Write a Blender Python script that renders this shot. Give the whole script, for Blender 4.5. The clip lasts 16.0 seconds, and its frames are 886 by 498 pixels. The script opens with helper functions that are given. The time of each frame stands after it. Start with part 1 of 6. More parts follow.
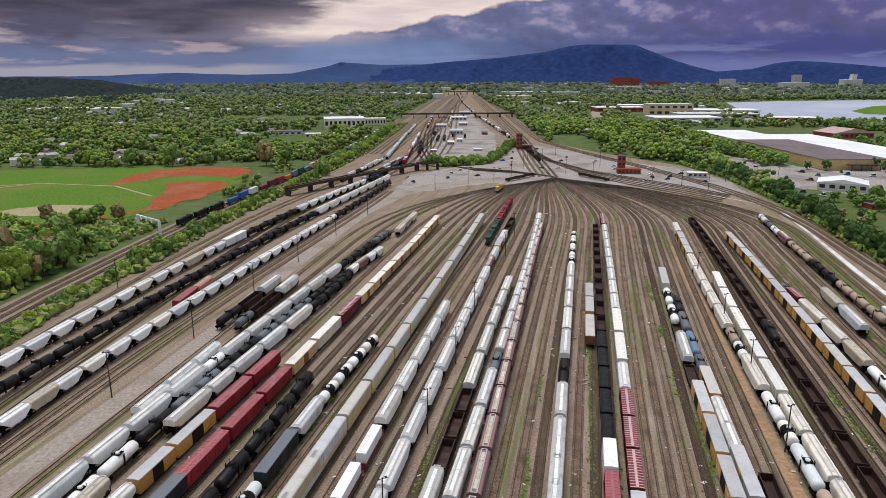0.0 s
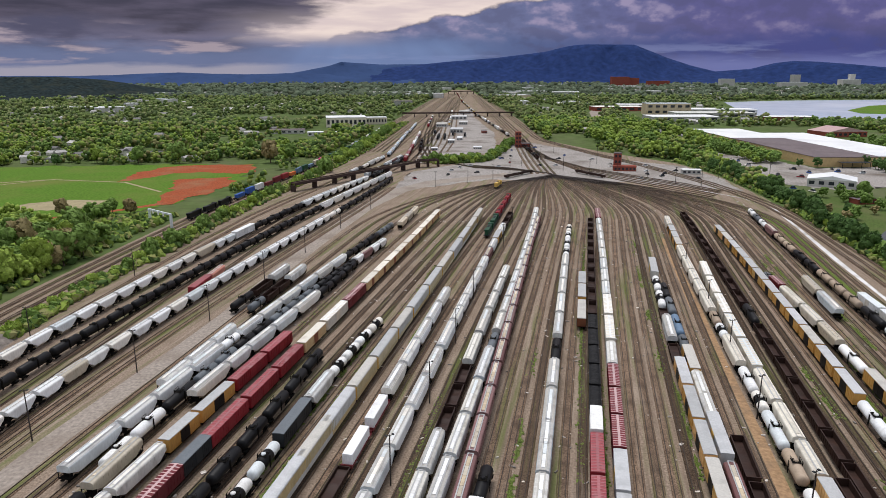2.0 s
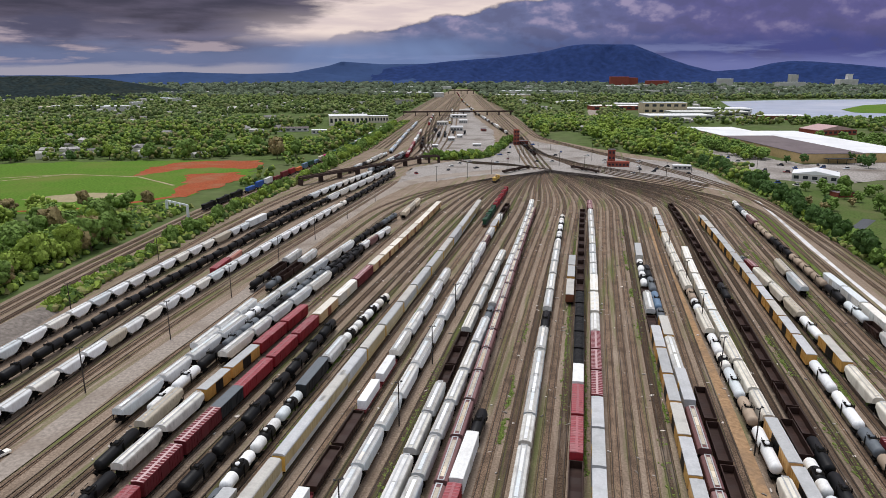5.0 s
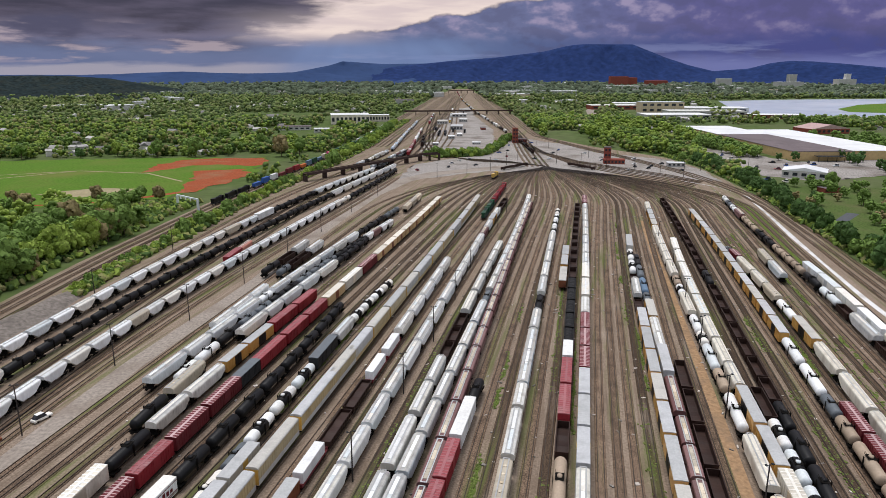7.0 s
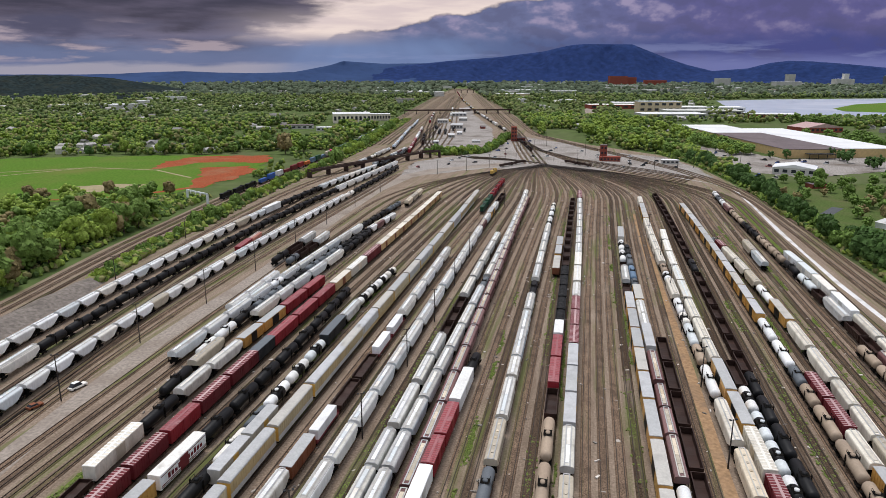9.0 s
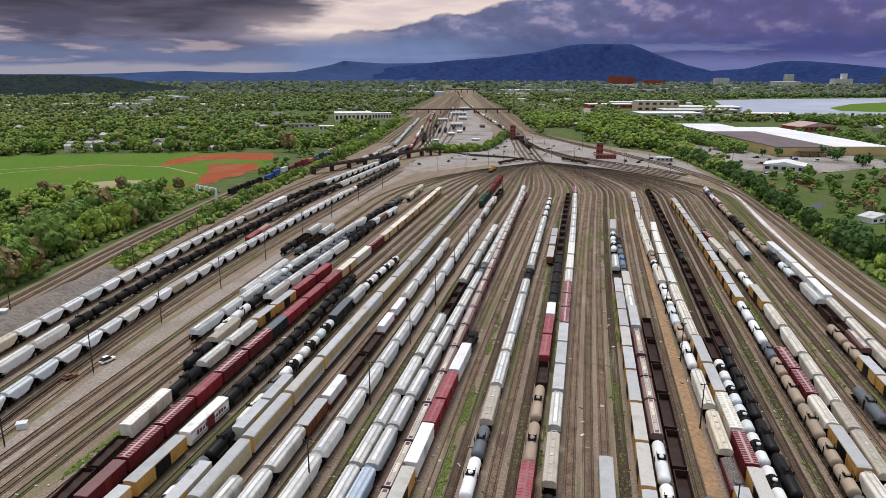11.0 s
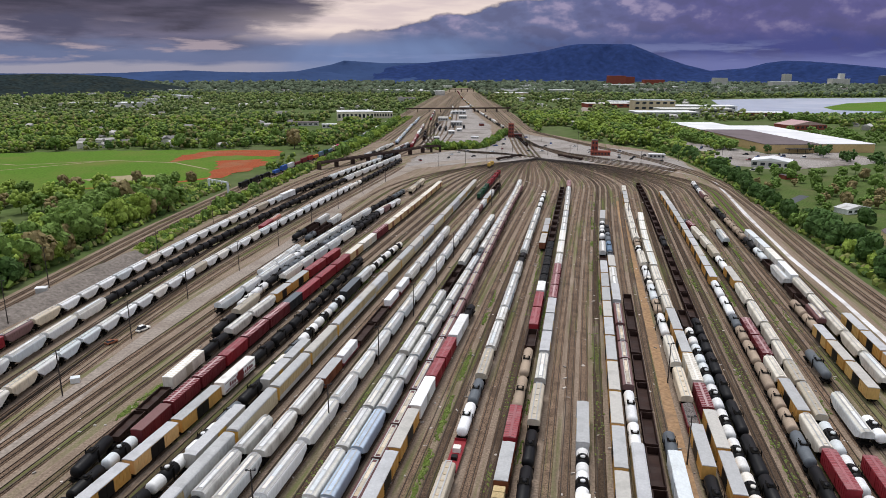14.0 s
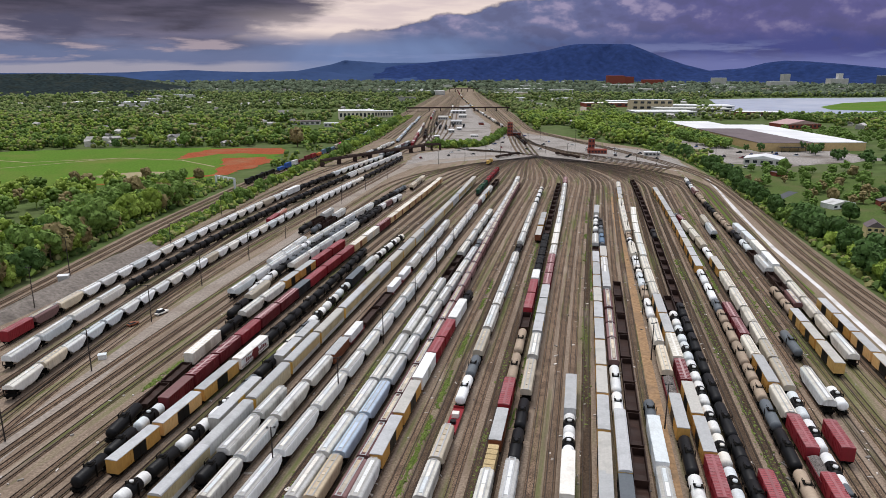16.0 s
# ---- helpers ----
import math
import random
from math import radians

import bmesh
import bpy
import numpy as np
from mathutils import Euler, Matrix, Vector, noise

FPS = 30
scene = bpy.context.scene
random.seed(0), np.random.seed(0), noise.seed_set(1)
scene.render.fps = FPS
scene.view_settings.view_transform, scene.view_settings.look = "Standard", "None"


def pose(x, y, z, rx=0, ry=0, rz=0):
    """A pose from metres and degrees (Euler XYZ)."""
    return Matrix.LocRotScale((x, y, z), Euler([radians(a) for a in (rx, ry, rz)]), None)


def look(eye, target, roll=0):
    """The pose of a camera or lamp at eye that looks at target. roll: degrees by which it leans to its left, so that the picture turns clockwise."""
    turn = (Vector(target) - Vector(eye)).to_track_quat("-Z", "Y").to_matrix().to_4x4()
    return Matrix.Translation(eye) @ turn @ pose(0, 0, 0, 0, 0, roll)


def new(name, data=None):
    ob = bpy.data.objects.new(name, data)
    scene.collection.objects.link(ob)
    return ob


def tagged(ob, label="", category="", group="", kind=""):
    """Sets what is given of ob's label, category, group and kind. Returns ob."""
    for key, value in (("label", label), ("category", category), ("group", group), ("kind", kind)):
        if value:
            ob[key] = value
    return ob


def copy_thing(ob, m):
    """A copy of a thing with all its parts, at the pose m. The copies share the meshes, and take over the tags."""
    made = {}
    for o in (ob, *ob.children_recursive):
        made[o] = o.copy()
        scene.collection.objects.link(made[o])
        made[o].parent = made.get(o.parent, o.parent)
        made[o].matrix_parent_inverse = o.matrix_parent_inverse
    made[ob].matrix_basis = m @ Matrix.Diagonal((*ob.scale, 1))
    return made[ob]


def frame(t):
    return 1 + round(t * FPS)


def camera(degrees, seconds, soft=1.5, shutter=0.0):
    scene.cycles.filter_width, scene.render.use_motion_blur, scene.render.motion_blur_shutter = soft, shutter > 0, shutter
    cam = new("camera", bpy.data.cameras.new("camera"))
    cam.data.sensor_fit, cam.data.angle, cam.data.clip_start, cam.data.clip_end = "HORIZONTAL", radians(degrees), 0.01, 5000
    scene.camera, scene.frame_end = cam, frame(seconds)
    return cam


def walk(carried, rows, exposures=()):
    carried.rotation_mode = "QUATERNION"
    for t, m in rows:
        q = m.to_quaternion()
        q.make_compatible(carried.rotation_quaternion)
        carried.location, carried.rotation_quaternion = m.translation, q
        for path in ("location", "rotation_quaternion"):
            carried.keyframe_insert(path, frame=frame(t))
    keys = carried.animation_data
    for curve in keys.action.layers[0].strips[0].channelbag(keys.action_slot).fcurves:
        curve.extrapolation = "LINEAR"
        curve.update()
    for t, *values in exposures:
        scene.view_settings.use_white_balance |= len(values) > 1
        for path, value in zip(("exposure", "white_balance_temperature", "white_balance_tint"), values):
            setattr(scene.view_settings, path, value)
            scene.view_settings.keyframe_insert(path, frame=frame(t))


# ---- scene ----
cam = camera(65.64, 16.0, soft=0.85)
# seconds, place in metres, tilt, lean, turn in degrees
PATH = [
    (0.0, 0.00, 0.00, 90.00, 75.369, 0.075, 0.000),
    (1.0, -0.14, -7.87, 89.90, 75.361, 0.063, 0.003),
    (2.0, -0.26, -16.02, 89.82, 75.352, 0.050, 0.007),
    (3.0, -0.38, -24.42, 89.74, 75.344, 0.038, 0.010),
    (4.0, -0.48, -33.02, 89.67, 75.335, 0.025, 0.013),
    (5.0, -0.58, -41.80, 89.61, 75.327, 0.013, 0.017),
    (6.0, -0.66, -50.71, 89.55, 75.318, 0.001, 0.020),
    (7.0, -0.73, -59.72, 89.51, 75.310, -0.012, 0.023),
    (8.0, -0.79, -68.78, 89.47, 75.302, -0.024, 0.027),
    (9.0, -0.84, -77.86, 89.44, 75.293, -0.036, 0.030),
    (10.0, -0.87, -86.93, 89.42, 75.285, -0.049, 0.033),
    (11.0, -0.90, -95.93, 89.41, 75.276, -0.061, 0.037),
    (12.0, -0.91, -104.84, 89.40, 75.268, -0.074, 0.040),
    (13.0, -0.91, -113.62, 89.40, 75.259, -0.086, 0.043),
    (14.0, -0.90, -122.23, 89.42, 75.251, -0.098, 0.047),
    (15.0, -0.88, -130.63, 89.44, 75.242, -0.111, 0.050),
    (16.0, -0.85, -138.78, 89.46, 75.234, -0.123, 0.053),
]
walk(cam, [(t, pose(x, y, z, rx, 0, rz) @ pose(0, 0, 0, 0, 0, -lean)) for t, x, y, z, rx, lean, rz in PATH])

# ---- world, sun, exposure ----
scene.view_settings.exposure = 0.14
world = bpy.data.worlds.new("overcast_evening")
scene.world = world
world.use_nodes = True
wn, wl = world.node_tree.nodes, world.node_tree.links
wn.clear()


def wnode(kind, **values):
    n = wn.new(kind)
    for k, v in values.items():
        n.inputs[k].default_value = v
    return n


def wmath(op, a, b=None, clamp=False):
    n = wn.new("ShaderNodeMath")
    n.operation, n.use_clamp = op, clamp
    for i, v in enumerate((a, b)):
        if v is None:
            continue
        if isinstance(v, (int, float)):
            n.inputs[i].default_value = v
        else:
            wl.new(v, n.inputs[i])
    return n.outputs[0]


def wmix(fac, a, b):
    n = wn.new("ShaderNodeMix")
    n.data_type = "RGBA"
    for i, v in ((0, fac), (6, a), (7, b)):
        if isinstance(v, (int, float, tuple)):
            n.inputs[i].default_value = v
        else:
            wl.new(v, n.inputs[i])
    return n.outputs[2]


def wsmooth(v, a, b):
    n = wn.new("ShaderNodeMapRange")
    n.interpolation_type = "SMOOTHSTEP"
    wl.new(v, n.inputs[0])
    n.inputs[1].default_value, n.inputs[2].default_value = a, b
    return n.outputs[0]


def wnoise(vec, scale, detail, rough=0.55):
    n = wn.new("ShaderNodeTexNoise")
    wl.new(vec, n.inputs["Vector"])
    n.inputs["Scale"].default_value, n.inputs["Detail"].default_value, n.inputs["Roughness"].default_value = scale, detail, rough
    return n.outputs[0]


SUN_TURN, SUN_HEIGHT = radians(-20), radians(70)
sky = wn.new("ShaderNodeTexSky")
sky.sky_type, sky.sun_disc = "NISHITA", False
sky.sun_elevation, sky.sun_rotation = SUN_HEIGHT, SUN_TURN
coord = wn.new("ShaderNodeTexCoord")
axes = wn.new("ShaderNodeSeparateXYZ")
wl.new(coord.outputs["Generated"], axes.inputs[0])
dx, dy, dz = axes.outputs
azim = wmath("DIVIDE", dx, wmath("MAXIMUM", dy, 0.15))
elev = wmath("MAXIMUM", dz, 0.0)
high = wmath("DIVIDE", elev, 0.0925)


def wplane(sx, sy, dx_=0.0, dy_=0.0):
    """A point on the cloud sheet: bearing and height, stretched and shifted."""
    n = wn.new("ShaderNodeCombineXYZ")
    wl.new(wmath("ADD", wmath("MULTIPLY", azim, sx), dx_), n.inputs[0])
    wl.new(wmath("ADD", wmath("MULTIPLY", high, sy), dy_), n.inputs[1])
    return n.outputs[0]


def wband(v, a, b, c, d):
    """Rises from a to b, falls from c to d."""
    return wmath("MULTIPLY", wsmooth(v, a, b), wmath("SUBTRACT", 1.0, wsmooth(v, c, d)))


puff = wnoise(wplane(7.5, 1.25), 1.9, 6.0, 0.50)
puff_above = wnoise(wplane(7.5, 1.25, 0.03, 0.13), 1.9, 6.0, 0.50)
relief = wmath("SUBTRACT", puff, puff_above)
veil = wnoise(wplane(4.4, 2.2, 4.0, 1.0), 1.5, 8.0, 0.55)
wisp = wnoise(wplane(5.0, 3.4, 9.0, 3.0), 1.6, 8.0, 0.55)
# grey purple sheet in the west, darker deck above it
east = wsmooth(azim, -0.28, 0.02)
cloud = wmix(wsmooth(veil, 0.34, 0.64), (0.066, 0.062, 0.120, 1), (0.165, 0.150, 0.240, 1))
low_west = wmath("SUBTRACT", 1.0, wsmooth(wmath("ADD", high, wmath("MULTIPLY", wmath("SUBTRACT", wisp, 0.5), 0.5)), 0.18, 0.48))
cloud = wmix(wmath("MULTIPLY", low_west, 0.8), cloud, (0.125, 0.165, 0.310, 1))
cloud = wmix(wmath("MULTIPLY", wmath("MULTIPLY", wsmooth(wisp, 0.53, 0.66), wband(high, 0.05, 0.14, 0.5, 0.72)), 0.75), cloud, (0.42, 0.34, 0.39, 1))
dawn = wmath("ADD", high, wmath("MULTIPLY", wmath("SUBTRACT", wisp, 0.5), 0.22))
cloud = wmix(wmath("MULTIPLY", wmath("SUBTRACT", 1.0, wsmooth(dawn, 0.02, 0.10)), 0.55), cloud, (0.48, 0.43, 0.47, 1))
deck = wmath("ADD", high, wmath("MULTIPLY", wmath("SUBTRACT", veil, 0.5), 0.9))
deck = wmath("MULTIPLY", wsmooth(deck, 0.44, 0.74), 0.95)
cloud = wmix(deck, cloud, wmix(wsmooth(wisp, 0.35, 0.68), (0.036, 0.029, 0.056, 1), (0.086, 0.070, 0.115, 1)))
# cumulus bank in the east: lit heads, purple bodies, deep blue base
body = wmix(wsmooth(azim, 0.05, 0.42), (0.130, 0.145, 0.285, 1), (0.094, 0.084, 0.240, 1))
base = wmix(wsmooth(azim, 0.0, 0.5), (0.080, 0.112, 0.250, 1), (0.048, 0.056, 0.215, 1))
bank = wmix(wsmooth(wmath("ADD", high, wmath("MULTIPLY", wmath("SUBTRACT", puff, 0.5), 0.5)), 0.34, 0.58), base, body)
bank = wmix(wmath("MULTIPLY", wmath("SUBTRACT", 1.0, wsmooth(relief, -0.11, 0.01)), 0.35), bank, (0.060, 0.056, 0.130, 1))
heads = wmath("MULTIPLY", wsmooth(relief, 0.0, 0.15), wsmooth(high, 0.36, 0.62))
heads = wmath("MULTIPLY", heads, wmath("SUBTRACT", 1.0, wmath("MULTIPLY", wsmooth(azim, 0.22, 0.42), 0.45)))
bank = wmix(wmath("MULTIPLY", heads, 0.75), bank, (0.360, 0.300, 0.450, 1))
bars = wmath("MULTIPLY", wsmooth(wisp, 0.50, 0.62), wband(high, 0.02, 0.12, 0.28, 0.42))
bank = wmix(wmath("MULTIPLY", bars, 0.55), bank, (0.200, 0.225, 0.430, 1))
lower = wmath("MULTIPLY", wmath("SUBTRACT", 1.0, wsmooth(dawn, 0.04, 0.26)), wsmooth(azim, 0.18, 0.36))
bank = wmix(wmath("MULTIPLY", lower, 0.75), bank, (0.170, 0.190, 0.420, 1))
# soft blue haze and rays under the rent
haze = wmath("MULTIPLY", wmath("SUBTRACT", 1.0, wsmooth(high, 0.25, 0.60)), wband(azim, -0.30, -0.14, -0.06, 0.14))
ray = wn.new("ShaderNodeCombineXYZ")
wl.new(wmath("DIVIDE", wmath("ADD", azim, 0.10), wmath("SUBTRACT", 1.25, high)), ray.inputs[0])
rays = wsmooth(wnoise(ray.outputs[0], 13.0, 2.0), 0.35, 0.70)
haze = wmath("MULTIPLY", haze, wmath("ADD", 0.62, wmath("MULTIPLY", rays, 0.36)))
edge = wmath("SUBTRACT", high, wmath("ADD", 0.74, wmath("MULTIPLY", azim, 1.85)))
edge = wmath("SUBTRACT", edge, wmath("MULTIPLY", wmath("SUBTRACT", puff, 0.5), 0.42))
in_bank = wmath("MULTIPLY", wmath("SUBTRACT", 1.0, wsmooth(edge, -0.02, 0.035)), east)
cloud = wmix(in_bank, cloud, bank)
cloud = wmix(haze, cloud, (0.165, 0.235, 0.440, 1))
# the bright rent between deck and bank, with a warm glow round it
side = wmath("ADD", azim, wmath("ADD", 0.139, wmath("MULTIPLY", wmath("SUBTRACT", 1.0, high), 0.235)))
side = wmath("ADD", side, wmath("MULTIPLY", wmath("SUBTRACT", veil, 0.5), -0.30))
rent = wmath("MULTIPLY", wsmooth(side, -0.025, 0.05), wsmooth(edge, -0.01, 0.05))
glow = wmath("MULTIPLY", wband(azim, -0.34, -0.19, -0.15, -0.05), wband(high, 0.28, 0.50, 0.62, 0.95))
cloud = wmix(wmath("MULTIPLY", glow, 0.55), cloud, (0.50, 0.42, 0.45, 1))
cloud = wmix(wmath("MULTIPLY", rent, wsmooth(high, 0.36, 0.55)), cloud, wmix(wsmooth(wisp, 0.35, 0.65), (0.66, 0.54, 0.54, 1), (0.82, 0.68, 0.63, 1)))
# the sky is thin and bright behind and overhead
behind = wsmooth(wmath("MULTIPLY", dy, -1.0), -0.74, -0.05)
cloud = wmix(behind, cloud, (0.60, 0.62, 0.68, 1))
overhead = wsmooth(elev, 0.22, 0.60)
cloud = wmix(overhead, cloud, (0.54, 0.57, 0.66, 1))
bg_sky, bg_cloud = wn.new("ShaderNodeBackground"), wn.new("ShaderNodeBackground")
wl.new(sky.outputs[0], bg_sky.inputs[0])
wl.new(cloud, bg_cloud.inputs[0])
bg_sky.inputs[1].default_value, bg_cloud.inputs[1].default_value = 0.05, 1.0
both = wn.new("ShaderNodeMixShader")
both.inputs[0].default_value = 0.93
wl.new(bg_sky.outputs[0], both.inputs[1])
wl.new(bg_cloud.outputs[0], both.inputs[2])
wl.new(both.outputs[0], wn.new("ShaderNodeOutputWorld").inputs[0])

sun = new("sun", bpy.data.lights.new("sun", "SUN"))
sun.data.energy, sun.data.angle, sun.data.color = 2.35, radians(28), (1.0, 0.97, 0.945)
sun.matrix_world = look((0, 0, 300), (60 * math.sin(radians(20)), -60 * math.cos(radians(20)), 300 - 60 * math.tan(SUN_HEIGHT)))

# ---- materials ----
MATS = {}


def surface(name, colour, rough=0.8, metal=0.0, vary=0.18, grain=0.8, stain=0.35, stain_colour=None, scale=1.0, bump=0.0, each=0.0, island=False, streak=1.0):
    """Painted or natural surface: colour, grain and stains at two scales; each: how far single pieces differ."""
    if name in MATS:
        return MATS[name]
    m = bpy.data.materials.new(name)
    m.use_nodes = True
    nt = m.node_tree
    n, l = nt.nodes, nt.links
    bsdf = n["Principled BSDF"]
    bsdf.inputs["Roughness"].default_value, bsdf.inputs["Metallic"].default_value = rough, metal
    bsdf.inputs["Specular IOR Level"].default_value = 0.5 if rough < 0.3 else 0.22 if rough < 0.9 else 0.04
    tc = n.new("ShaderNodeTexCoord")
    mp = n.new("ShaderNodeMapping")
    l.new(tc.outputs["Object"], mp.inputs[0])
    mp.inputs["Scale"].default_value = (scale, scale, scale * streak)
    fine, broad = n.new("ShaderNodeTexNoise"), n.new("ShaderNodeTexNoise")
    info = n.new("ShaderNodeObjectInfo")
    for t, s, d in ((fine, 3.0 * grain, 6), (broad, 0.35, 4)):
        t.noise_dimensions = "4D"
        l.new(mp.outputs[0], t.inputs["Vector"])
        t.inputs["Scale"].default_value, t.inputs["Detail"].default_value = s, d
        w = n.new("ShaderNodeMath")
        w.operation = "MULTIPLY"
        l.new(info.outputs["Random"], w.inputs[0])
        w.inputs[1].default_value = 37.0 if each else 0.0
        l.new(w.outputs[0], t.inputs["W"])
    ramp = n.new("ShaderNodeMapRange")
    l.new(fine.outputs[0], ramp.inputs[0])
    ramp.inputs[1].default_value, ramp.inputs[2].default_value = 0.3, 0.7
    ramp.inputs[3].default_value, ramp.inputs[4].default_value = 1 - vary, 1 + vary
    last = ramp.outputs[0]
    if each or island:
        geo = n.new("ShaderNodeNewGeometry")
        e = n.new("ShaderNodeMapRange")
        l.new(geo.outputs["Random Per Island"] if island else info.outputs["Random"], e.inputs[0])
        e.inputs[3].default_value, e.inputs[4].default_value = 1 - each, 1 + each * 0.6
        mul = n.new("ShaderNodeMath")
        mul.operation = "MULTIPLY"
        l.new(last, mul.inputs[0]), l.new(e.outputs[0], mul.inputs[1])
        last = mul.outputs[0]
    tint = n.new("ShaderNodeVectorMath")
    tint.operation = "SCALE"
    tint.inputs[0].default_value = colour
    l.new(last, tint.inputs["Scale"])
    dirt = n.new("ShaderNodeMapRange")
    l.new(broad.outputs[0], dirt.inputs[0])
    dirt.inputs[1].default_value, dirt.inputs[2].default_value = 0.48, 0.72
    dirt.inputs[3].default_value, dirt.inputs[4].default_value = 0.0, stain
    mix = n.new("ShaderNodeMix")
    mix.data_type = "RGBA"
    l.new(dirt.outputs[0], mix.inputs[0])
    l.new(tint.outputs[0], mix.inputs[6])
    mix.inputs[7].default_value = (*(stain_colour or tuple(c * 0.45 for c in colour)), 1)
    l.new(mix.outputs[2], bsdf.inputs["Base Color"])
    if bump:
        b = n.new("ShaderNodeBump")
        b.inputs["Strength"].default_value, b.inputs["Distance"].default_value = bump, 0.3
        l.new(fine.outputs[0], b.inputs["Height"])
        l.new(b.outputs[0], bsdf.inputs["Normal"])
    MATS[name] = m
    return m


RUST = (0.10, 0.06, 0.045)
paint = lambda name, c, **k: surface("paint_" + name, c, rough=k.pop("rough", 0.55), vary=0.10, stain=k.pop("stain", 0.40), stain_colour=k.pop("stain_colour", tuple(x * 0.55 + 0.02 for x in c)), scale=0.9, each=k.pop("each", 0.16), streak=0.35, **k)
WHITE = paint("white", (0.83, 0.84, 0.84), stain=0.35, stain_colour=(0.46, 0.44, 0.42))
PALE = paint("pale_grey", (0.74, 0.745, 0.74), stain=0.65, stain_colour=(0.27, 0.245, 0.22))
CREAM = paint("cream", (0.60, 0.53, 0.42), stain=0.6)
SILVER = paint("silver_roof", (0.47, 0.475, 0.475), rough=0.5, stain=0.5)
BLACK = paint("black", (0.006, 0.006, 0.007), rough=0.5, stain=0.20, stain_colour=(0.022, 0.021, 0.020))
GREYT = paint("tank_grey", (0.125, 0.14, 0.155))
RED = paint("red", (0.27, 0.022, 0.030))
REDROOF = paint("red_roof", (0.31, 0.070, 0.080), stain=0.7, stain_colour=(0.36, 0.22, 0.22))
ROOFPAN = paint("hopper_roof", (0.57, 0.565, 0.55), stain=0.6, stain_colour=(0.22, 0.20, 0.18))
RACK = paint("autorack_side", (0.55, 0.535, 0.49), stain=0.5)
MAROON = paint("maroon", (0.150, 0.020, 0.026))
MAUVE = paint("mauve", (0.215, 0.125, 0.122))
ORANGE = paint("ochre", (0.66, 0.36, 0.095))
YELLOW = paint("pale_yellow", (0.62, 0.40, 0.10))
BROWN = paint("oxide_brown", (0.034, 0.017, 0.013), stain_colour=(0.070, 0.032, 0.022))
IVORY = paint("ivory", (0.72, 0.675, 0.585), stain=0.55, stain_colour=(0.34, 0.28, 0.21))
RUSTY = paint("rusty", (0.22, 0.075, 0.035))
BLUE = paint("blue", (0.03, 0.09, 0.32))
ICE = paint("ice_blue", (0.50, 0.60, 0.72))
GREEN = paint("dark_green", (0.02, 0.075, 0.04))
TEAL = paint("steel_blue", (0.13, 0.20, 0.29))


def tint_by_piece(m, amount, colours):
    """Cars of one kind differ in tint."""
    n, l = m.node_tree.nodes, m.node_tree.links
    bsdf = n["Principled BSDF"]
    socket = bsdf.inputs["Base Color"].links[0].from_socket
    info, ramp, mix = n.new("ShaderNodeObjectInfo"), n.new("ShaderNodeValToRGB"), n.new("ShaderNodeMix")
    l.new(info.outputs["Random"], ramp.inputs[0])
    ramp.color_ramp.interpolation = "CONSTANT"
    for i, c in enumerate(colours):
        e = ramp.color_ramp.elements[0] if i == 0 else ramp.color_ramp.elements.new(i / len(colours))
        e.color = (*c, 1)
    ramp.color_ramp.elements.remove(ramp.color_ramp.elements[-1])
    mix.data_type, mix.blend_type = "RGBA", "MULTIPLY"
    mix.inputs[0].default_value = amount
    l.new(socket, mix.inputs[6]), l.new(ramp.outputs[0], mix.inputs[7])
    l.new(mix.outputs[2], bsdf.inputs["Base Color"])


tint_by_piece(PALE, 1.0, ((0.86, 0.94, 1.0), (1.0, 1.0, 1.0), (0.92, 0.87, 0.79), (0.80, 0.80, 0.79), (0.95, 0.97, 0.97), (0.66, 0.64, 0.61), (1.0, 0.97, 0.92), (0.76, 0.76, 0.72)))
tint_by_piece(WHITE, 1.0, ((0.93, 0.98, 1.0), (1.0, 1.0, 1.0), (1.0, 0.95, 0.87), (0.90, 0.89, 0.87), (1.0, 1.0, 1.0)))
tint_by_piece(CREAM, 1.0, ((1.0, 1.0, 1.0), (1.0, 0.92, 0.80), (0.80, 0.80, 0.80), (1.1, 1.08, 1.05)))
tint_by_piece(ORANGE, 1.0, ((1.0, 1.0, 1.0), (1.0, 1.15, 1.5), (0.92, 0.95, 1.0), (1.05, 1.2, 1.9)))
tint_by_piece(MAUVE, 1.0, ((1.0, 1.0, 1.0), (0.75, 0.60, 0.60), (1.1, 1.05, 1.05), (0.85, 0.75, 0.75)))
tint_by_piece(SILVER, 1.0, ((1.0, 1.0, 1.0), (1.12, 1.12, 1.14), (1.05, 1.0, 0.92), (0.88, 0.88, 0.88)))
tint_by_piece(ROOFPAN, 1.0, ((1.0, 1.0, 1.0), (1.25, 1.25, 1.22), (0.80, 0.78, 0.74), (1.1, 1.08, 1.0), (0.72, 0.71, 0.69)))
tint_by_piece(RACK, 1.0, ((1.0, 0.86, 0.56), (1.0, 0.80, 0.46), (0.94, 0.98, 1.04), (1.0, 0.90, 0.66)))
TAN = paint("tan", (0.40, 0.31, 0.23))
DARK = paint("charcoal", (0.022, 0.025, 0.028))
WOODY = surface("timber", (0.50, 0.38, 0.20), vary=0.25, each=0.15)
COAL = surface("coal", (0.010, 0.010, 0.011), rough=0.7, vary=0.5, bump=0.6, grain=1.5)
SCRAP = surface("scrap_metal", (0.16, 0.14, 0.13), vary=0.9, bump=0.8, grain=1.2, stain=0.7)
TRUCKM = surface("running_gear", (0.010, 0.009, 0.008), rough=0.9, vary=0.3)
